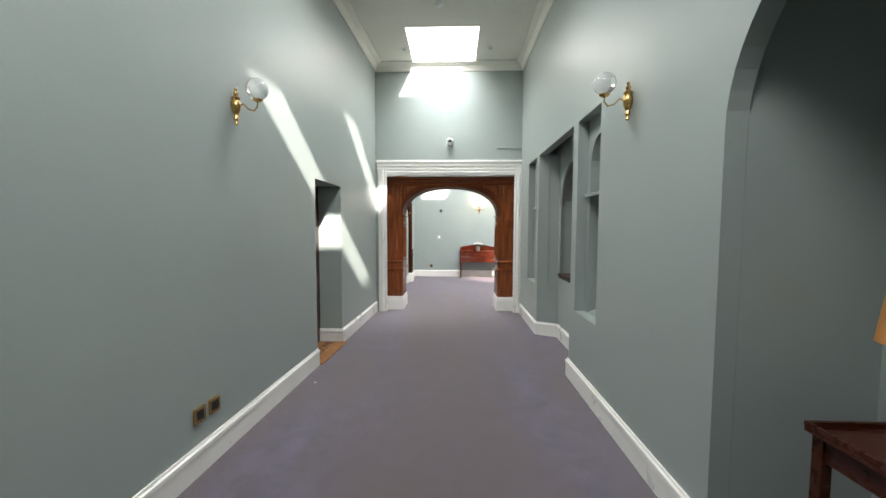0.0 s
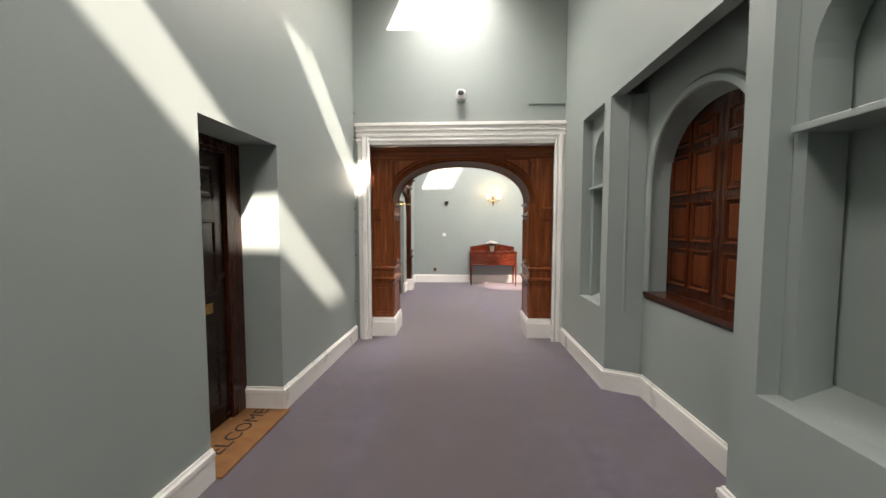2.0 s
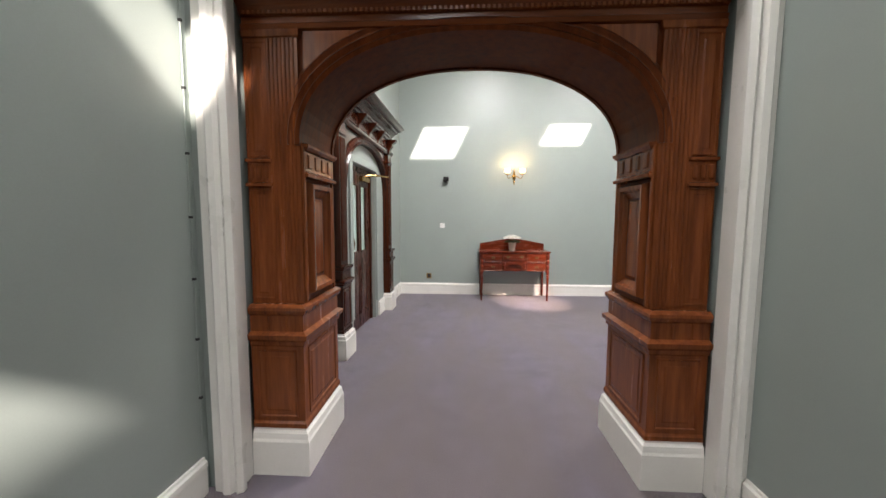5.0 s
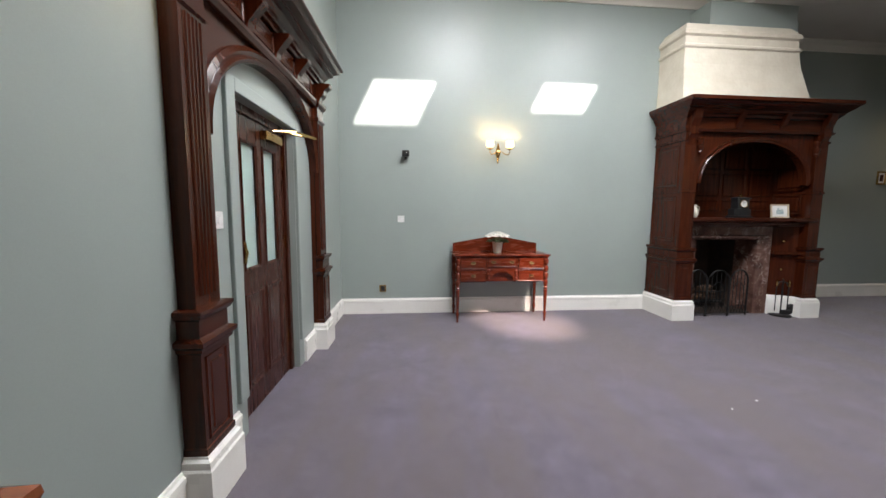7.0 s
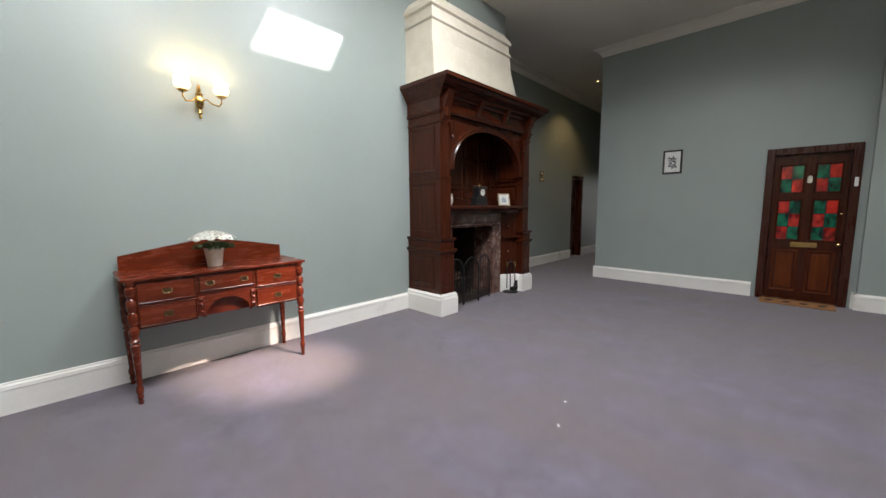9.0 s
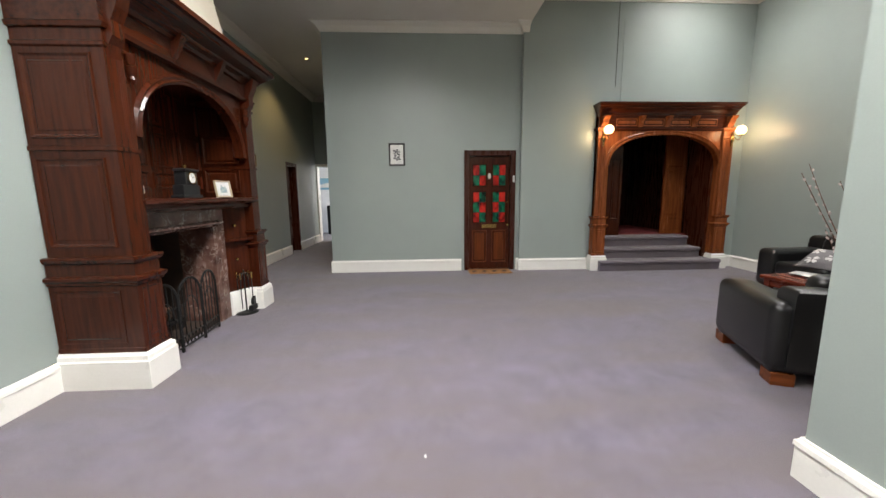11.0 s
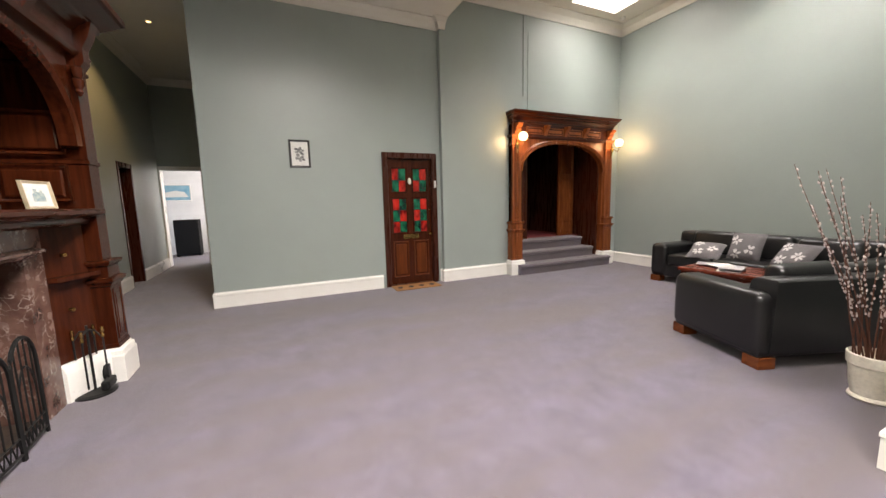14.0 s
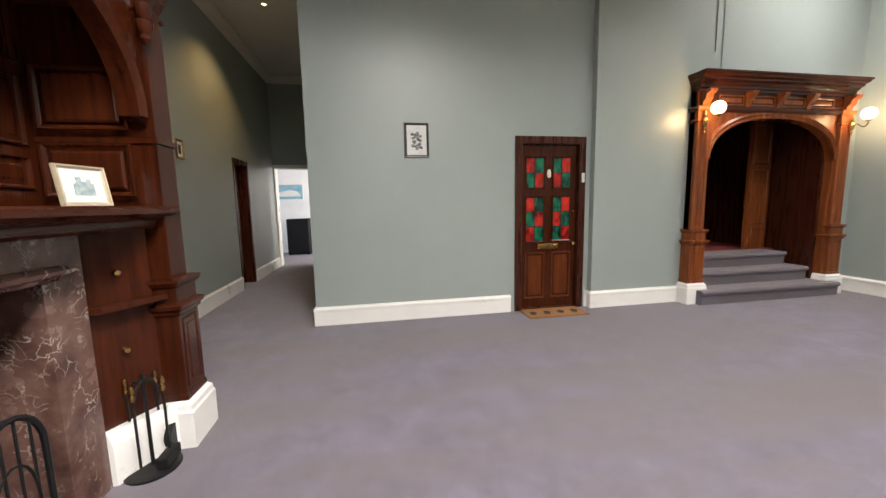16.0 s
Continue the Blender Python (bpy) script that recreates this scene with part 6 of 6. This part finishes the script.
def picture(name, m, w, h, frame_mat, label, art):
    t = thing(name, m, label, "picture")
    bm = nb()
    frame_mould(bm, -w / 2, w / 2, -h / 2, h / 2, -0.006, 0.034, 0.016)
    box(bm, -w / 2 + 0.001, w / 2 - 0.001, -0.006, 0, -h / 2 + 0.001, h / 2 - 0.001)
    part("frame", bm, frame_mat, t)
    bm = nb()
    box(bm, -w / 2 + 0.024, w / 2 - 0.024, -0.009, -0.005, -h / 2 + 0.024, h / 2 - 0.024)
    part("mount", bm, PAPER, t)
    art(t)
    return t


def ink_art(t):
    INK = material("ink drawing", (0.05, 0.05, 0.055), 0.8, dark=(0.3, 0.3, 0.3), scale=40, amount=0.3, bump=0)
    rnd = random.Random(3)
    for i in range(16):
        bm = nb()
        cx, cz = 0.04 * math.sin(i * 1.7), -0.09 + i * 0.011
        pts = [(cx + rnd.uniform(0.01, 0.035) * math.cos(a), cz + rnd.uniform(0.008, 0.024) * math.sin(a)) for a in (2 * math.pi * k / 7 for k in range(7))]
        sheet(bm, [pts], xz(-0.0105 - 0.0002 * i), 0.001)
        part("printed_leaf", bm, INK, t)


picture("framed_drawing", pose(E_X, 9.475, 1.985, 0, 0, -90), 0.27, 0.37, PLASTIC_B, "black framed ink drawing of birds and branches", ink_art)


def small_art(t):
    bm = nb()
    box(bm, -0.03, 0.03, -0.011, -0.009, -0.05, 0.05)
    part("printed_image", bm, WOOD_DK, t)


picture("small_framed_picture", pose(7.18, 12.08, 1.96), 0.16, 0.22, BRASS, "small gilt framed picture on the corridor wall", small_art)


def sea_art(t):
    bm = nb()
    box(bm, -0.42, 0.42, -0.012, -0.008, -0.2, 0.2)
    part("canvas", bm, material("blue sky paint", (0.12, 0.33, 0.47), 0.7, dark=(0.3, 0.5, 0.6), scale=5, bump=0), t)
    bm = nb()
    sheet(bm, [[(-0.35, -0.12), (0.38, -0.12), (0.3, 0.02), (0.1, 0.06), (-0.05, 0.03), (-0.28, -0.02)]], xz(-0.0145), 0.002)
    part("painted_ship", bm, PAPER, t)


picture("seaside_painting", pose(13.6, 12.42, 1.72, 0, 0, -90), 0.9, 0.46, PLASTIC_W, "pale blue seaside painting on the white wall", sea_art)
t = thing("black_cabinet", pose(12.9, 12.05, 0, 0, 0, -90), "tall narrow black cabinet in the white room", "cabinet")
bm = nb()
box(bm, -0.28, 0.28, 0, 0.4, 0.03, 0.98, 0.01)
part("body", bm, MATT_BLACK, t)
bm = nb()
box(bm, -0.26, 0.26, -0.015, 0, 0.06, 0.95, 0.004)
part("door", bm, MATT_BLACK, t)
for x in (-0.24, 0.24):
    bm = nb()
    box(bm, x - 0.03, x + 0.03, 0.02, 0.38, 0, 0.03)
    part("foot", bm, MATT_BLACK, t)

# mats
t = thing("doormat", Matrix.Translation((HALL_W(4.37) - 0.14, 4.37, 0)) @ Matrix.Rotation(radians(88), 4, "Z"), "brown coir doormat with the word welcome before the door", "doormat")
bm = nb()
box(bm, -0.4, 0.4, -0.2, 0.22, 0.001, 0.018, 0.006)
part("mat_body", bm, COIR, t)
cu = bpy.data.curves.new("lettering", "FONT")
cu.body, cu.size, cu.align_x, cu.align_y, cu.extrude = "WELCOME", 0.155, "CENTER", "CENTER", 0.0008
ob = new("lettering", cu)
ob.data.materials.append(PRINT)
ob.parent = t
ob.matrix_basis = pose(0, 0.0, 0.019)
t = thing("doormat", pose(E_X - 0.2, 7.93, 0, 0, 0, -90), "orange-brown coir mat with dark motifs at the glazed door", "doormat")
bm = nb()
box(bm, -0.36, 0.36, -0.14, 0.19, 0.001, 0.016, 0.005)
part("mat_body", bm, COIR, t)
for i in range(4):
    bm = nb()
    x = -0.26 + i * 0.17
    sheet(bm, [[(x - 0.05, -0.03), (x, -0.06), (x + 0.05, 0.02), (x + 0.02, 0.08), (x - 0.03, 0.05)]], lambda u, v, d: (u, v, 0.0165 + d), 0.001)
    part("motif", bm, PRINT, t)


# ceiling fittings
def ceiling_spot(x, y, z, lit, label):
    t = thing("downlight", pose(x, y, z), label, "downlight", "recessed ceiling lights")
    bm = nb()
    lathe(bm, [(0.03, -0.002), (0.045, -0.004), (0.045, -0.012), (0.03, -0.014), (0.028, -0.006)], 20)
    part("rim", bm, PLASTIC_W, t, smooth=True)
    bm = nb()
    lathe(bm, [(0.001, -0.003), (0.028, -0.003), (0.028, -0.006), (0.001, -0.006)], 16)
    part("lens", bm, LIT if lit else PLASTIC_B, t)


for x, y in ((-0.96, 6.1), (0.45, 6.1), (-0.96, 3.4), (0.45, 3.4)):
    ceiling_spot(x, y, TOP, False, "unlit recessed downlight in the hall ceiling")
ceiling_spot(8.1, 11.3, 4.0, True, "lit recessed downlight in the corridor ceiling")
spot_lamp("corridor_downlight", (8.1, 11.3, 3.97), (8.1, 11.5, 0), 12, 110, (1.0, 0.66, 0.28))
# fitting and spot added to make the light pool in front of the desk
ceiling_spot(2.2, 7.9, TOP, True, "added recessed downlight for the light pool at the desk")
spot_lamp("desk_pool_spot", (2.2, 7.9, 4.46), (0.93, 11.05, 0), 1100, 15, (1.0, 0.8, 0.68), 1.0)
for x, y, z in ((-0.33, 4.9, TOP), (4.9, 10.0, 4.0), (6.2, 3.9, TOP)):
    t = thing("smoke_alarm", pose(x, y, z), "round white smoke alarm on the ceiling", "smoke alarm", "smoke alarms")
    bm = nb()
    lathe(bm, [(0.001, 0), (0.05, 0), (0.05, -0.02), (0.035, -0.04), (0.001, -0.045)], 20)
    part("housing", bm, PLASTIC_W, t, smooth=True)


# skylight frames and panes
DAYPANE = glowing("daylit pane", (0.95, 0.98, 1.0), 1.3)
for s in SKYLIGHTS:
    t = thing("skylight", pose((s[0] + s[2 - 1]) / 2, (s[2] + s[3]) / 2, s[4]), "white framed skylight full of daylight", "skylight", kind="structure")
    w, h = (s[1] - s[0]) / 2, (s[3] - s[2]) / 2
    bm = nb()
    sheet(bm, [rect(-w - 0.05, w + 0.05, -h - 0.05, h + 0.05), rect(-w + 0.01, w - 0.01, -h + 0.01, h - 0.01)], lambda u, v, d: (u, v, 0.222 + d), 0.06)
    part("window_frame", bm, WHITE, t)
    bm = nb()
    box(bm, -w + 0.002, w - 0.002, -h + 0.002, h - 0.002, 0.06, 0.068)
    ob = part("pane", bm, DAYPANE, t, "white daylit pane")
    ob.visible_shadow = s[2] in (4.15, 4.3)


# side alcove by the hall's start: table and lamp
bm = nb()
box(bm, 1.202, 2.0, 1.67, 2.598, 0, 3.0)
box(bm, 1.85, 2.0, -0.6, 1.67, 0, 3.0)
box(bm, 1.202, 2.0, -0.8, 0.15, 0, 3.0)
box(bm, 1.202, 2.0, 0.15, 1.67, 2.8, 3.0)
structure("wall_alcove", bm, PAINT, "sage walls of the alcove off the hall", "wall")
t = thing("side_table", pose(1.6, 1.03, 0), "dark red mahogany side table in the hall alcove", "table")
bm = nb()
box(bm, -0.26, 0.24, -0.5, 0.45, 0.73, 0.75, 0.004)
part("tabletop", bm, WOOD_DKH, t)
bm = nb()
sheet(bm, [rect(-0.26, 0.24, -0.5, 0.45), rect(-0.245, 0.225, -0.485, 0.435)], lambda u, v, d: (u, v, 0.751 + d), 0.02)
part("gallery_rim", bm, WOOD_DKH, t)
bm = nb()
box(bm, -0.23, 0.21, -0.47, 0.42, 0.63, 0.73)
part("apron", bm, WOOD_DKH, t)
for x in (-0.22, 0.2):
    for y in (-0.46, 0.41):
        bm = nb()
        box(bm, x - 0.022, x + 0.022, y - 0.022, y + 0.022, 0, 0.73, 0.003)
        part("leg", bm, WOOD_DKH, t)
t = thing("table_lamp", pose(1.64, 1.37, 0.751), "table lamp with an orange fabric shade on the side table", "table lamp")
bm = nb()
lathe(bm, [(0.001, 0), (0.06, 0), (0.06, 0.015), (0.02, 0.03), (0.035, 0.12), (0.018, 0.25), (0.01, 0.4), (0.001, 0.42)], 18)
part("base", bm, BRASS, t, smooth=True)
bm = nb()
lathe(bm, [(0.115, 0.37), (0.08, 0.66), (0.078, 0.66), (0.112, 0.37)], 24)
part("shade", bm, material("orange lampshade", (0.75, 0.33, 0.1), 0.8, scale=8, fine=200, bump=0.2), t, smooth=True)

# lint on the carpet
for x, y, a in ((-1.5, 3.49, 20), (2.03, 9.05, 10), (1.75, 8.96, 50)):
    t = thing("paper_scrap", pose(x, y, 0.001, 0, 0, a), "tiny white scrap of paper on the carpet", "litter", "scraps on the carpet")
    bm = nb()
    rings(bm, [[(-0.011, -0.004, z), (0.012, -0.005, z * 1.5), (0.009, 0.005, z), (-0.008, 0.006, z * 2)] for z in (0.0, 0.003)])
    part("scrap", bm, PAPER, t)
